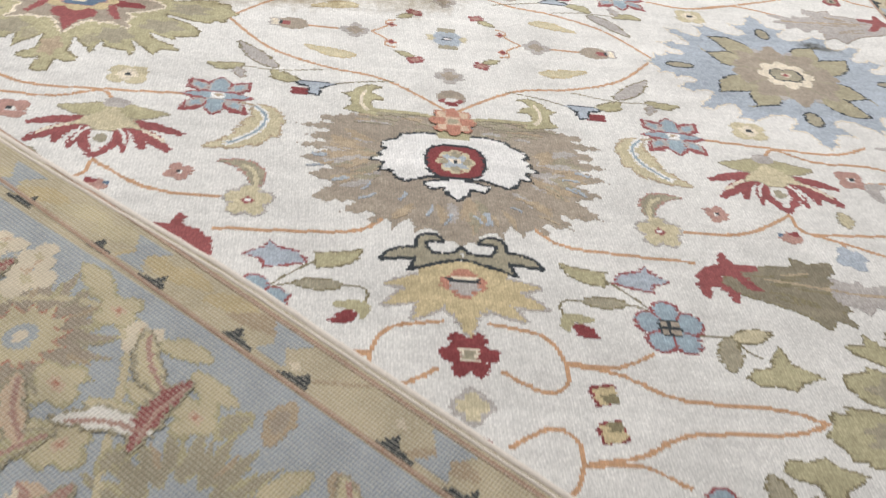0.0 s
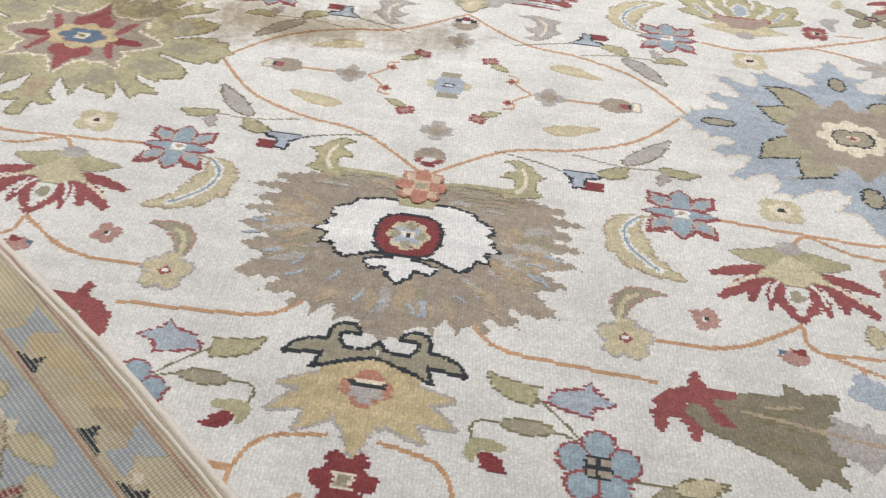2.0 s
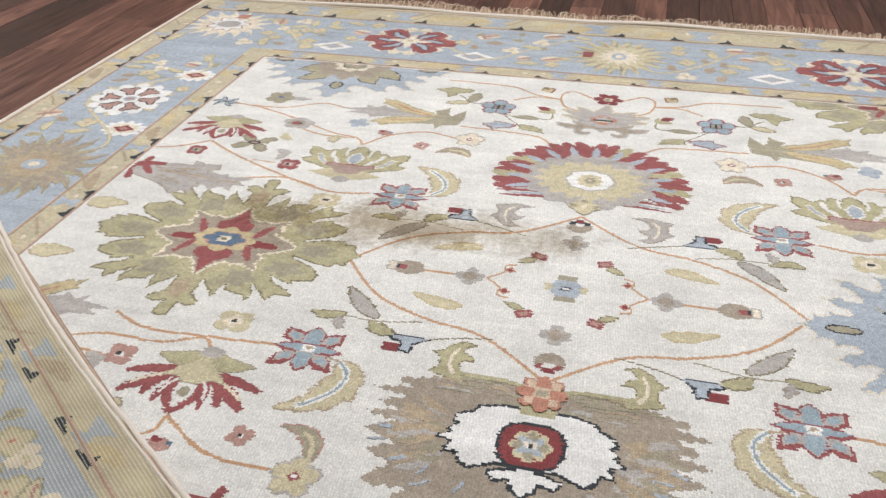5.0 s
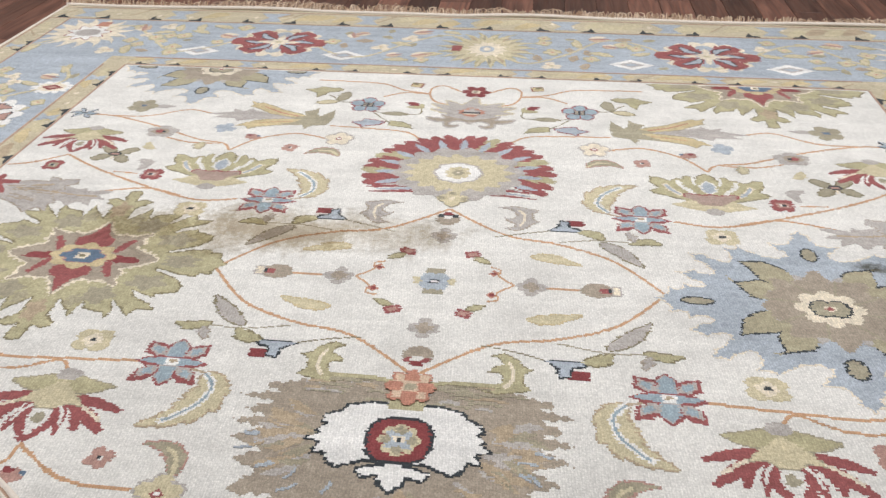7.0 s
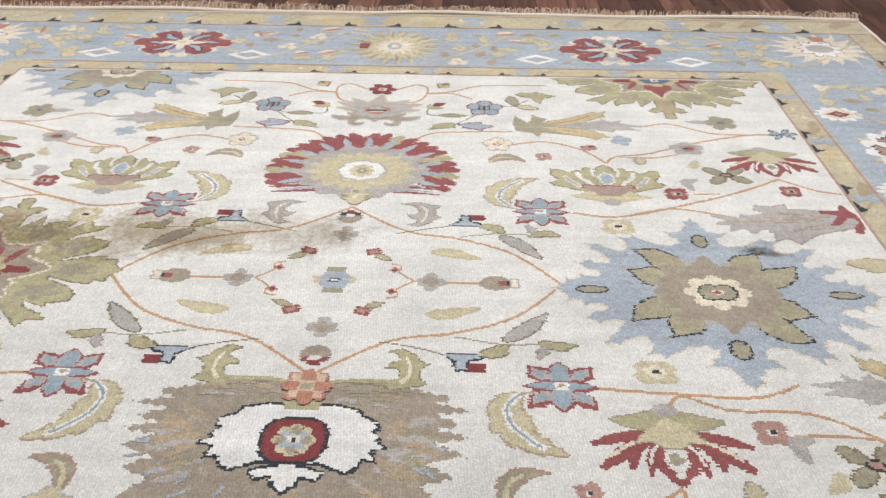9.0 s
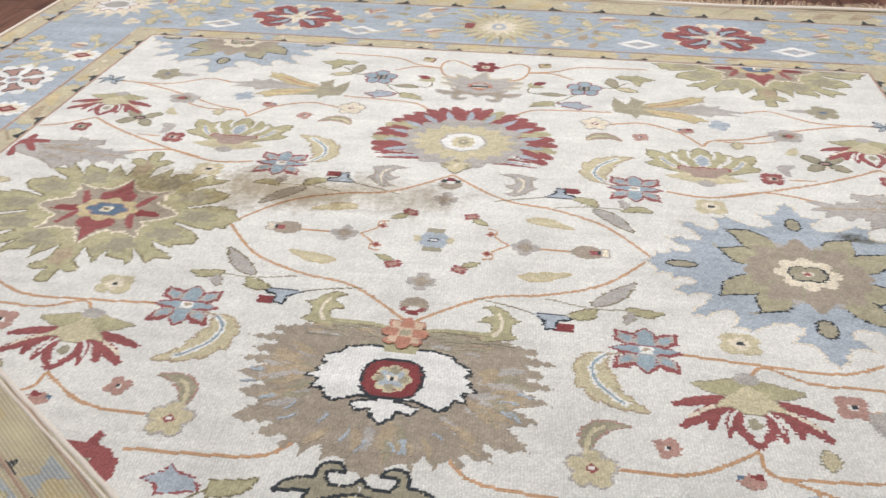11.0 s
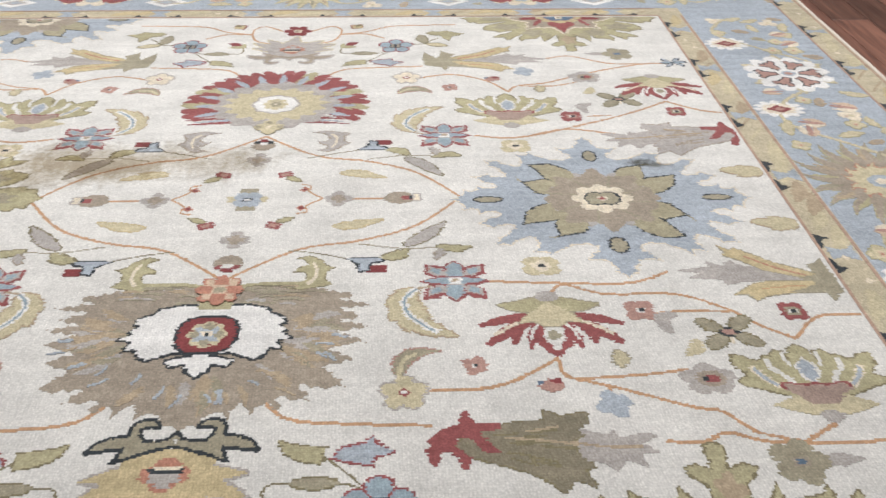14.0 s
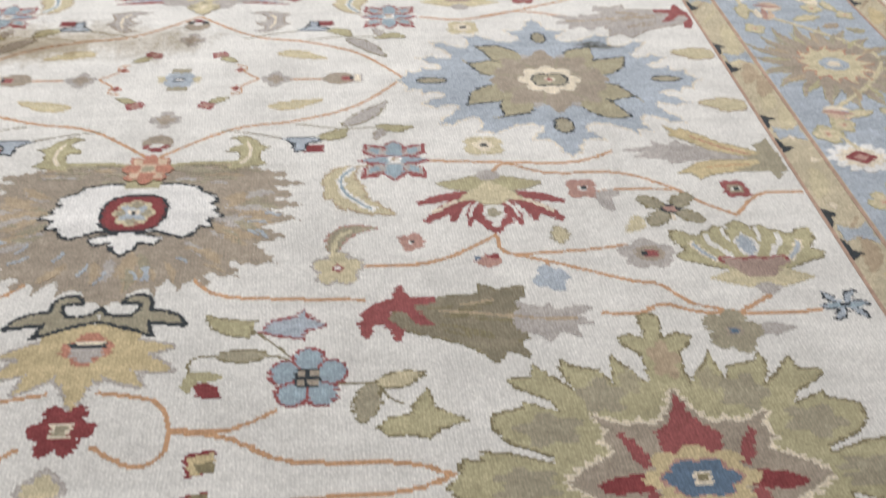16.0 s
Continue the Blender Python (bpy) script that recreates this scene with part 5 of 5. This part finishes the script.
def white_rosette(at, turn=0, size=1.0, plan=plan_field, dyes=WOOL, z=0.0):
    shapes = [(turned(leaf([(0.05, 0), (0.1, 0), (0.145, 0)], 0.04, 2, 0.2), 60 * k + 30), "straw", "leaf") for k in range(6)]
    shapes += [(petals(12, 0.098, 0.132, 0.7, 0.15), "white", "petals")]
    for k in range(6):
        arms = [stroke([(0.036, 0), (0.064, 0.004), (0.090, 0.026 * m)], 0.015, 8) for m in (1, -1)] + [leaf([(0.040, 0), (0.070, 0), (0.094, 0)], 0.026)]
        shapes += [(turned(grown(p, 0.0045), 60 * k), "ink", "rim") for p in arms] + [(turned(p, 60 * k), "rose", "petal") for p in arms]
    shapes += [(oval(0.022, 0.018), "sky", "heart"), (oval(0.012, 0.010), "rose", "eye")]
    motif("rosette", shapes, at, turn, size, 1, plan, dyes, z)


def red_rosette(at, turn=0, size=1.0):
    """Six red petals, each with an ink-lined blue tongue, over a cream and rose scalloped ground."""
    shapes = [(petals(16, 0.125, 0.170, 0.55, 0.2), "cream", "leaf"), (petals(8, 0.085, 0.125, 0.8), "sky", "leaf")]
    for a, ln in ((0, 0.182), (48, 0.160), (132, 0.160), (180, 0.182), (228, 0.160), (312, 0.160)):
        p = turned(leaf([(0.030, 0), (0.1, 0), (ln, 0)], 0.112, 3, 0.28, 0.66, 0.6), a)
        q = turned(leaf([(0.040, -0.004), (0.080, 0.010), (0.128, -0.004)], 0.032, 2, 0.4), a)
        shapes += [(p, "red", "petal"), (grown(q, 0.0045), "ink", "rim"), (q, "sky", "petal_eye")]
    shapes += [(turned(leaf([(0.02, 0), (0.05, 0), (0.088, 0)], 0.026), a), "cream", "sepal") for a in (90, 270, 0, 180)]
    shapes += [(petals(8, 0.026, 0.040, 0.8), "cream", "heart"), (rect(0.026, 0.018), "straw", "eye")]
    motif("rosette", shapes, at, turn, (size, size * 0.9))


def cream_rosette(at, size=1.0):
    shapes = [(flame_fan(0, 360, 16, 0.115, 0.19, 1.0, 0.9, 3), "cream", "petals")]
    shapes += [(polar(lambda a: 0.077 + 0.014 * math.sin(9 * a), 90), "red", "rim"), (polar(lambda a: 0.072 + 0.014 * math.sin(9 * a), 90), "white", "heart"), (oval(0.05, 0.04), "grey", "eye"), (rect(0.05, 0.05, (0.02, 0.10)), "brick", "bud")]
    motif("rosette", shapes, at, 0, size)


def border_palmette(at, turn=0, size=1.0, core="straw", outer="taupe", plan=plan_field, dyes=WOOL, z=0.0):
    shell, mid = flame_fan(0, 360, 20, 0.122, 0.210, 1.0, 0.95, 8), flame_fan(0, 360, 13, 0.064, 0.098, 1.0, 0.95, 9)
    shapes = [(grown(shell, 0.003), "olive", "rim"), (shell, outer, "leaf")]
    for k in range(18):
        shapes.append((turned(leaf([(0.10, 0), (0.13, 0.004), (0.165, 0)], 0.016, 2, 0.3), 20 * k + 7), ("khaki", "dun", "olive")[k % 3], "vein"))
    shapes += [(grown(mid, 0.0035), "brick" if core == "straw" else "olive", "rim"), (mid, core, "petal")]
    shapes += [(oval(0.036, 0.030), "sky", "heart"), (oval(0.018, 0.014), "cream", "eye")]
    if outer == "straw":
        shapes.append((rect(0.06, 0.04, (0, 0.12)), "red", "bud"))
    motif("palmette", shapes, at, turn, size, 1, plan, dyes, z)


def white_diamond(at, turn=0, size=1.0, plan=plan_field, dyes=WOOL, z=0.0, core="red"):
    if core == "red":
        shapes = [(petals(12, 0.048, 0.074, 0.6, 0, 1.15, 0.85), "white", "petals"), (petals(12, 0.036, 0.052, 0.6, 0.2, 1.15, 0.8), "cream", "petals"), (diamond(0.088, 0.056), "wine", "heart"), (diamond(0.044, 0.026), "rose", "eye")]
    else:
        shapes = [(diamond(0.166, 0.104), "white", "petals"), (diamond(0.096, 0.056), "grey", "heart"), (diamond(0.056, 0.030), "sky", "eye")]
    motif("flower", shapes, at, turn, size, 1, plan, dyes, z)


def sprig(at, kind, turn, plan=plan_field, dyes=WOOL, z=0.0, size=1.0):
    """Small border fillers: paired leaves, buds and twigs."""
    if kind == 0:
        shape = leaf([(-0.045, 0), (0, 0.006), (0.045, 0)], 0.038, 3, 0.3)
        shapes = [(grown(shape, 0.003), "olive", "rim"), (shape, "straw", "blade")]
    elif kind == 1:
        shapes = [(petals(4, 0.022, 0.036, 0.7), "olive", "rim"), (petals(4, 0.018, 0.031, 0.7), "straw", "petals"), (rect(0.020, 0.014), "peach", "heart"), (rect(0.008, 0.006), "brick", "eye")]
    elif kind == 2:
        shapes = [(leaf([(-0.034, 0), (0, 0.003), (0.036, 0)], 0.042, 2, 0.2), "dun", "petals"), (leaf([(-0.02, 0), (0, 0.003), (0.02, 0)], 0.02), "taupe", "heart")]
    elif kind == 3:
        shapes = [(leaf([(0, 0), (0.03, 0.02), (0.07, 0.026)], 0.026), "cream", "petals"), (leaf([(0, 0), (0.03, -0.016), (0.075, -0.014)], 0.024), "peach", "petal"), (leaf([(0, 0), (0.04, 0.002), (0.085, 0.006)], 0.018), "rose", "petal")]
    elif kind == 4:
        shapes = [(leaf([(-0.026, 0), (0, 0.006), (0.028, 0)], 0.030), "olive", "rim"), (leaf([(-0.020, 0), (0, 0.006), (0.020, 0)], 0.02), "khaki", "blade")]
    else:
        shapes = [(petals(3, 0.016, 0.038, 0.8), "cream", "petals"), (rect(0.020, 0.012), "straw", "heart"), (rect(0.010, 0.012, (0.012, 0.008)), "peach", "eye")]
    motif(("leaf", "bud", "bud", "bud", "leaf", "bud")[kind], shapes, at, turn, size, 1, plan, dyes, z)


def side_band(place, s0, s1, taken, seed, plan, dyes=WOOL, z=0.0, v0=0.135, v1=0.44):
    """Fills a border stretch with sprigs and a wandering straw vine; place(s, v) gives the plan's own coordinates."""
    rnd, s, used = random.Random(seed), s0, []
    line = [place(s0 + (s1 - s0) * i / 24, 0.29 + 0.125 * math.sin((s0 + (s1 - s0) * i / 24) * 9.9)) for i in range(25)]
    at = line[0]
    motif("vine", [(stroke([(x - at[0], y - at[1]) for x, y in line], 0.011, 8), "straw", "stem")], at, plan=plan, dyes=dyes, z=z)
    while s < s1:
        for row in range(6):
            v = v0 + (v1 - v0) * (row + rnd.uniform(0.1, 0.9)) / 6
            q = s + rnd.uniform(0, 0.06)
            if q < s1 and all((q - a) ** 2 + (v - b) ** 2 > r * r for a, b, r in taken) and all((q - a) ** 2 + (v - b) ** 2 > 0.045**2 for a, b in used[-15:]):
                used.append((q, v))
                sprig(place(q, v), rnd.choice((0, 0, 1, 1, 2, 3, 4, 5)), rnd.choice((0, 15, 160, 75, -20, 200, 100)), plan, dyes, z, rnd.uniform(0.7, 1.0) * (1.2 if dyes is BACK else 1))
        s += 0.06


def guard_stripe(place, s0, s1, v_line, v_far, side, seed, period=0.32, gap=0.085, first=0.0, plan=plan_field, dyes=WOOL, z=0.0):
    """Wavy dun and straw patches, ink triangle pairs with blue wedges, and thin rose edge lines."""
    rnd, w = random.Random(seed), v_far - v_line
    for v in (v_line, v_far):
        pts = [place(s0 + (s1 - s0) * i / 8, v) for i in range(9)]
        at = pts[0]
        motif("edge_line", [(stroke([(x - at[0], y - at[1]) for x, y in pts], 0.007, 3), "pinkline", "line")], at, plan=plan, dyes=dyes, z=z + 0.0004)

    def put(name, poly, s, v, dye):
        pts = [place(s + a, v + b) for a, b in poly]
        at = place(s, v)
        motif(name, [([(x - at[0], y - at[1]) for x, y in pts], dye, "patch")], at, plan=plan, dyes=dyes, z=z + {"patch": -0.0003, "wedge": 0.0, "triangle": 0.0002}[name])

    s = s0 + 0.04
    while s < s1 - 0.04:
        kind = rnd.random()
        v = v_line + w * rnd.uniform(0.35, 0.7)
        if kind < 0.5:
            put("patch", leaf([(-0.05, -w * 0.2), (0, w * 0.1), (0.05, w * 0.15)], abs(w) * 0.5, 2, 0.2), s, v, rnd.choice(("gold", "straw", "dun", "straw")))
        elif kind < 0.8:
            put("patch", stroke([(-0.04, -w * 0.3), (0, w * 0.05), (0.03, w * 0.35)], 0.007, 8), s, v, rnd.choice(("dun", "straw")))
        else:
            put("patch", diamond(0.02, 0.018), s, v, "cream")
        s += rnd.uniform(0.055, 0.10)
    s = first
    while s < s1 - 0.05:
        if s > s0 + 0.03:
            for m in (1, -1):
                c = s + (gap / 2) * m
                put("triangle", [(m * 0.030, 0.0), (m * 0.014, side * 0.028), (m * 0.004, side * 0.010), (-m * 0.014, side * 0.008), (-m * 0.024, side * 0.003), (-m * 0.024, 0.0)], c, v_line + side * 0.004, "ink")
            put("wedge", [(-gap * 0.36, w * 0.90), (gap * 0.36, w * 0.90), (gap * 0.10, w * 0.55), (gap * 0.28, w * 0.18), (-gap * 0.28, w * 0.18), (-gap * 0.10, w * 0.5)], s, v_line, "sky")
        s += period


def right_side(s, v):
    return (HALF_W - v, s)


def left_side(s, v):
    return (-HALF_W + v, s)


def far_side(s, v):
    return (s, END_Y - (v * 1.62 if v < 0.105 else 0.17 + (v - 0.105) * 1.082 if v < 0.47 else 0.565 + (v - 0.47) * 0.89))


def on_flap(s, v):
    return (s, v)


# right side, visible down to the middle of the rug
for y in (1.715, 0.445, -0.825):
    white_rosette((1.528, y))
for y in (1.080, -0.19):
    border_palmette((1.52, y), 180, 1.0, "straw", "taupe")
for y in (1.955, 1.475, 0.700, 0.20):
    white_diamond((1.412, y), 0, 0.85)
side_band(right_side, -1.0, 2.18, [(1.715, 0.28, 0.17), (0.445, 0.28, 0.17), (1.08, 0.29, 0.21), (-0.19, 0.29, 0.21), (1.955, 0.40, 0.09), (1.475, 0.40, 0.09), (0.7, 0.40, 0.09), (0.2, 0.40, 0.09), (-0.825, 0.28, 0.17)], 11, plan_field)
guard_stripe(right_side, -1.2, 2.215, 0.557, 0.475, -1, 21, 0.3235, 0.083, 1.438 - 0.3235 * 8)
guard_stripe(right_side, -1.2, 2.69, 0.102, 0.016, -1, 22, 0.305, 0.055, 1.755 - 0.305 * 9)
# left side beyond the fold
white_rosette((-1.515, 1.755))
border_palmette((-1.52, 1.28), 0, 1.0, "dun")
for y in (1.99, 1.545):
    white_diamond((-1.405, y), 0, 0.85)
side_band(left_side, 1.36, 2.18, [(1.755, 0.29, 0.17), (1.28, 0.29, 0.21), (1.99, 0.40, 0.09), (1.545, 0.40, 0.09)], 31, plan_field)
guard_stripe(left_side, 0.6, 2.215, 0.557, 0.475, -1, 23, 0.3235, 0.083, 1.438 - 0.3235 * 3)
guard_stripe(left_side, 1.36, 2.69, 0.102, 0.016, -1, 24, 0.305, 0.055, 1.755 - 0.305 * 3)
# far end
border_palmette((0.005, 2.485), 90, 0.92, "cream", "straw")
red_rosette((-0.775, 2.49)), red_rosette((0.785, 2.48))
cream_rosette((-1.55, 2.53)), cream_rosette((1.55, 2.53))
for x in (-1.045, -0.505, 0.515, 1.047):
    white_diamond((x, 2.375), 0, 0.95, core="sky")
side_band(far_side, -1.72, 1.72, [(-0.775, 0.29, 0.2), (0.785, 0.29, 0.2), (0.0, 0.29, 0.2), (-1.55, 0.27, 0.2), (1.55, 0.27, 0.2), (-1.045, 0.40, 0.1), (-0.505, 0.40, 0.1), (0.515, 0.40, 0.1), (1.047, 0.40, 0.1)], 41, plan_field)
guard_stripe(far_side, -1.25, 1.25, 0.557, 0.475, -1, 25, 0.32, 0.11, -1.25 + 0.11)
guard_stripe(far_side, -1.80, 1.80, 0.102, 0.016, -1, 26, 0.39, 0.165, -1.66)
# the flap's back: the same border seen through, duller
for i in range(6):
    s = 0.98 + 0.36 * i
    border_palmette((s, 0.33 if i % 2 else 0.27), 40 * i, 0.68, "sky" if i % 2 else "straw", "khaki" if i % 2 else "taupe", plan_flap, BACK, FLAP_Z1)
    for j, (ds, dv, turn, dye) in enumerate(((0.17, 0.19, 30, "straw"), (0.20, 0.30, 150, "white"), (0.15, 0.40, 100, "olive"), (-0.1, 0.43, 70, "rose"), (0.10, 0.345, 35, "peach"), (0.24, 0.24, 80, "red"))):
        if dv > (s + ds) * FLAP_TAN - 0.08:
            continue
        petal = leaf([(-0.06, 0), (0, 0.012), (0.066, 0)], 0.038, 3, 0.35)
        motif("tulip", [(grown(petal, 0.004), "khaki" if dye != "khaki" else "dun", "rim"), (petal, dye, "petal"), (stroke([(-0.05, 0), (0, 0.008), (0.05, 0)], 0.007), "rose" if dye != "brick" else "cream", "vein")], (s + ds, dv), turn, 1.0, 1, plan_flap, BACK, FLAP_Z1 + 0.0015)
side_band(on_flap, 1.0, 3.0, [(0.98 + 0.36 * i, 0.33 if i % 2 else 0.27, 0.10) for i in range(6)], 51, plan_flap, BACK, FLAP_Z1)
guard_stripe(on_flap, 0.3, 3.2, 0.098, 0.022, -1, 27, 0.283, 0.098, 1.408 - 0.283 * 4, plan_flap, BACK, FLAP_Z1)

# ---- fringe and floor ----


def fringe():
    """Knotted cotton warp ends along the far end."""
    rnd, verts, faces = random.Random(5), [], []
    for i in range(1500):
        x = -HALF_W + 2 * HALF_W * (i + rnd.random()) / 1500
        long = 0.42 + 0.75 * noise.noise((x * 1.7, 3.3, 0)) + 0.5 * noise.noise((x * 11, 1.3, 0))
        ln = max(0.016, 0.105 * long) * rnd.uniform(0.5, 1.2)
        dx, w, h = rnd.gauss(0.9 * noise.noise((x * 6, 0, 7)), 0.55) * ln, rnd.uniform(0.0014, 0.0026), rnd.uniform(0.003, 0.034)
        k = len(verts)
        for j in range(4):
            t = j / 3
            c = Vector((x + dx * t * t, END_Y + ln * t, FLOOR_Z + 0.014 + h * math.sin(math.pi * min(1, t * 0.9)) - 0.010 * t))
            ww = w * (1 - 0.5 * t)
            verts += [c + Vector((-ww, 0, 0)), c + Vector((0, 0, ww * 1.4)), c + Vector((ww, 0, 0))]
        for j in range(3):
            a, b = k + 3 * j, k + 3 * j + 3
            faces += [(a, a + 1, b + 1, b), (a + 1, a + 2, b + 2, b + 1), (a + 2, a, b, b + 2)]
    me = bpy.data.meshes.new("fringe")
    me.from_pydata(verts, [], faces)
    me.materials.append(FRINGE)
    ob = tagged(new("fringe", me), "tousled cream and brown cotton fringe", kind="stuff")
    ob.parent = rug


fringe()

PLANK_W, PLANK_L = 0.132, 1.24
shared = box_mesh("plank", -PLANK_W / 2 + 0.0007, PLANK_W / 2 - 0.0007, 0.0008, PLANK_L - 0.0008, -0.008, 0.0, WOOD, 0.0012)
rows = math.ceil((RX1 - RX0) / PLANK_W)
far_verts, far_faces = [], []
for i in range(rows):
    x = RX0 + PLANK_W * (i + 0.5)
    y = RY0 - random.random() * PLANK_L
    while y < RY1:
        # only where the floor shows beside and beyond the rug
        if (y + PLANK_L > 2.5 and y < 5.5 and -3.2 < x < 3.8) or (1.5 < x < 3.4 and y + PLANK_L > 0.2 and y < 5) or (-3.2 < x < -1.5 and y + PLANK_L > 0.6 and y < 5):
            ob = new("plank", shared)
            ob.parent, ob.location = floor, (x, y, FLOOR_Z)
        else:
            xa, xb, ya, yb, k = x - PLANK_W / 2 + 0.0007, min(x + PLANK_W / 2 - 0.0007, RX1), max(y + 0.0008, RY0), min(y + PLANK_L - 0.0008, RY1), len(far_verts)
            if xb > xa and yb > ya:
                far_verts += [(px, py, FLOOR_Z + pz) for pz in (-0.008, 0.0) for px, py in ((xa, ya), (xb, ya), (xb, yb), (xa, yb))]
                far_faces += [(k + 4, k + 5, k + 6, k + 7)] + [(k + j, k + (j + 1) % 4, k + 4 + (j + 1) % 4, k + 4 + j) for j in range(4)]
        y += PLANK_L
far_mesh = bpy.data.meshes.new("planks")
far_mesh.from_pydata(far_verts, [], far_faces)
far_mesh.materials.append(wood_material("walnut_plank_joined", True))
far_planks = tagged(new("planks", far_mesh), "dark reddish walnut laminate planks of the rest of the floor", kind="stuff")
far_planks.parent = floor
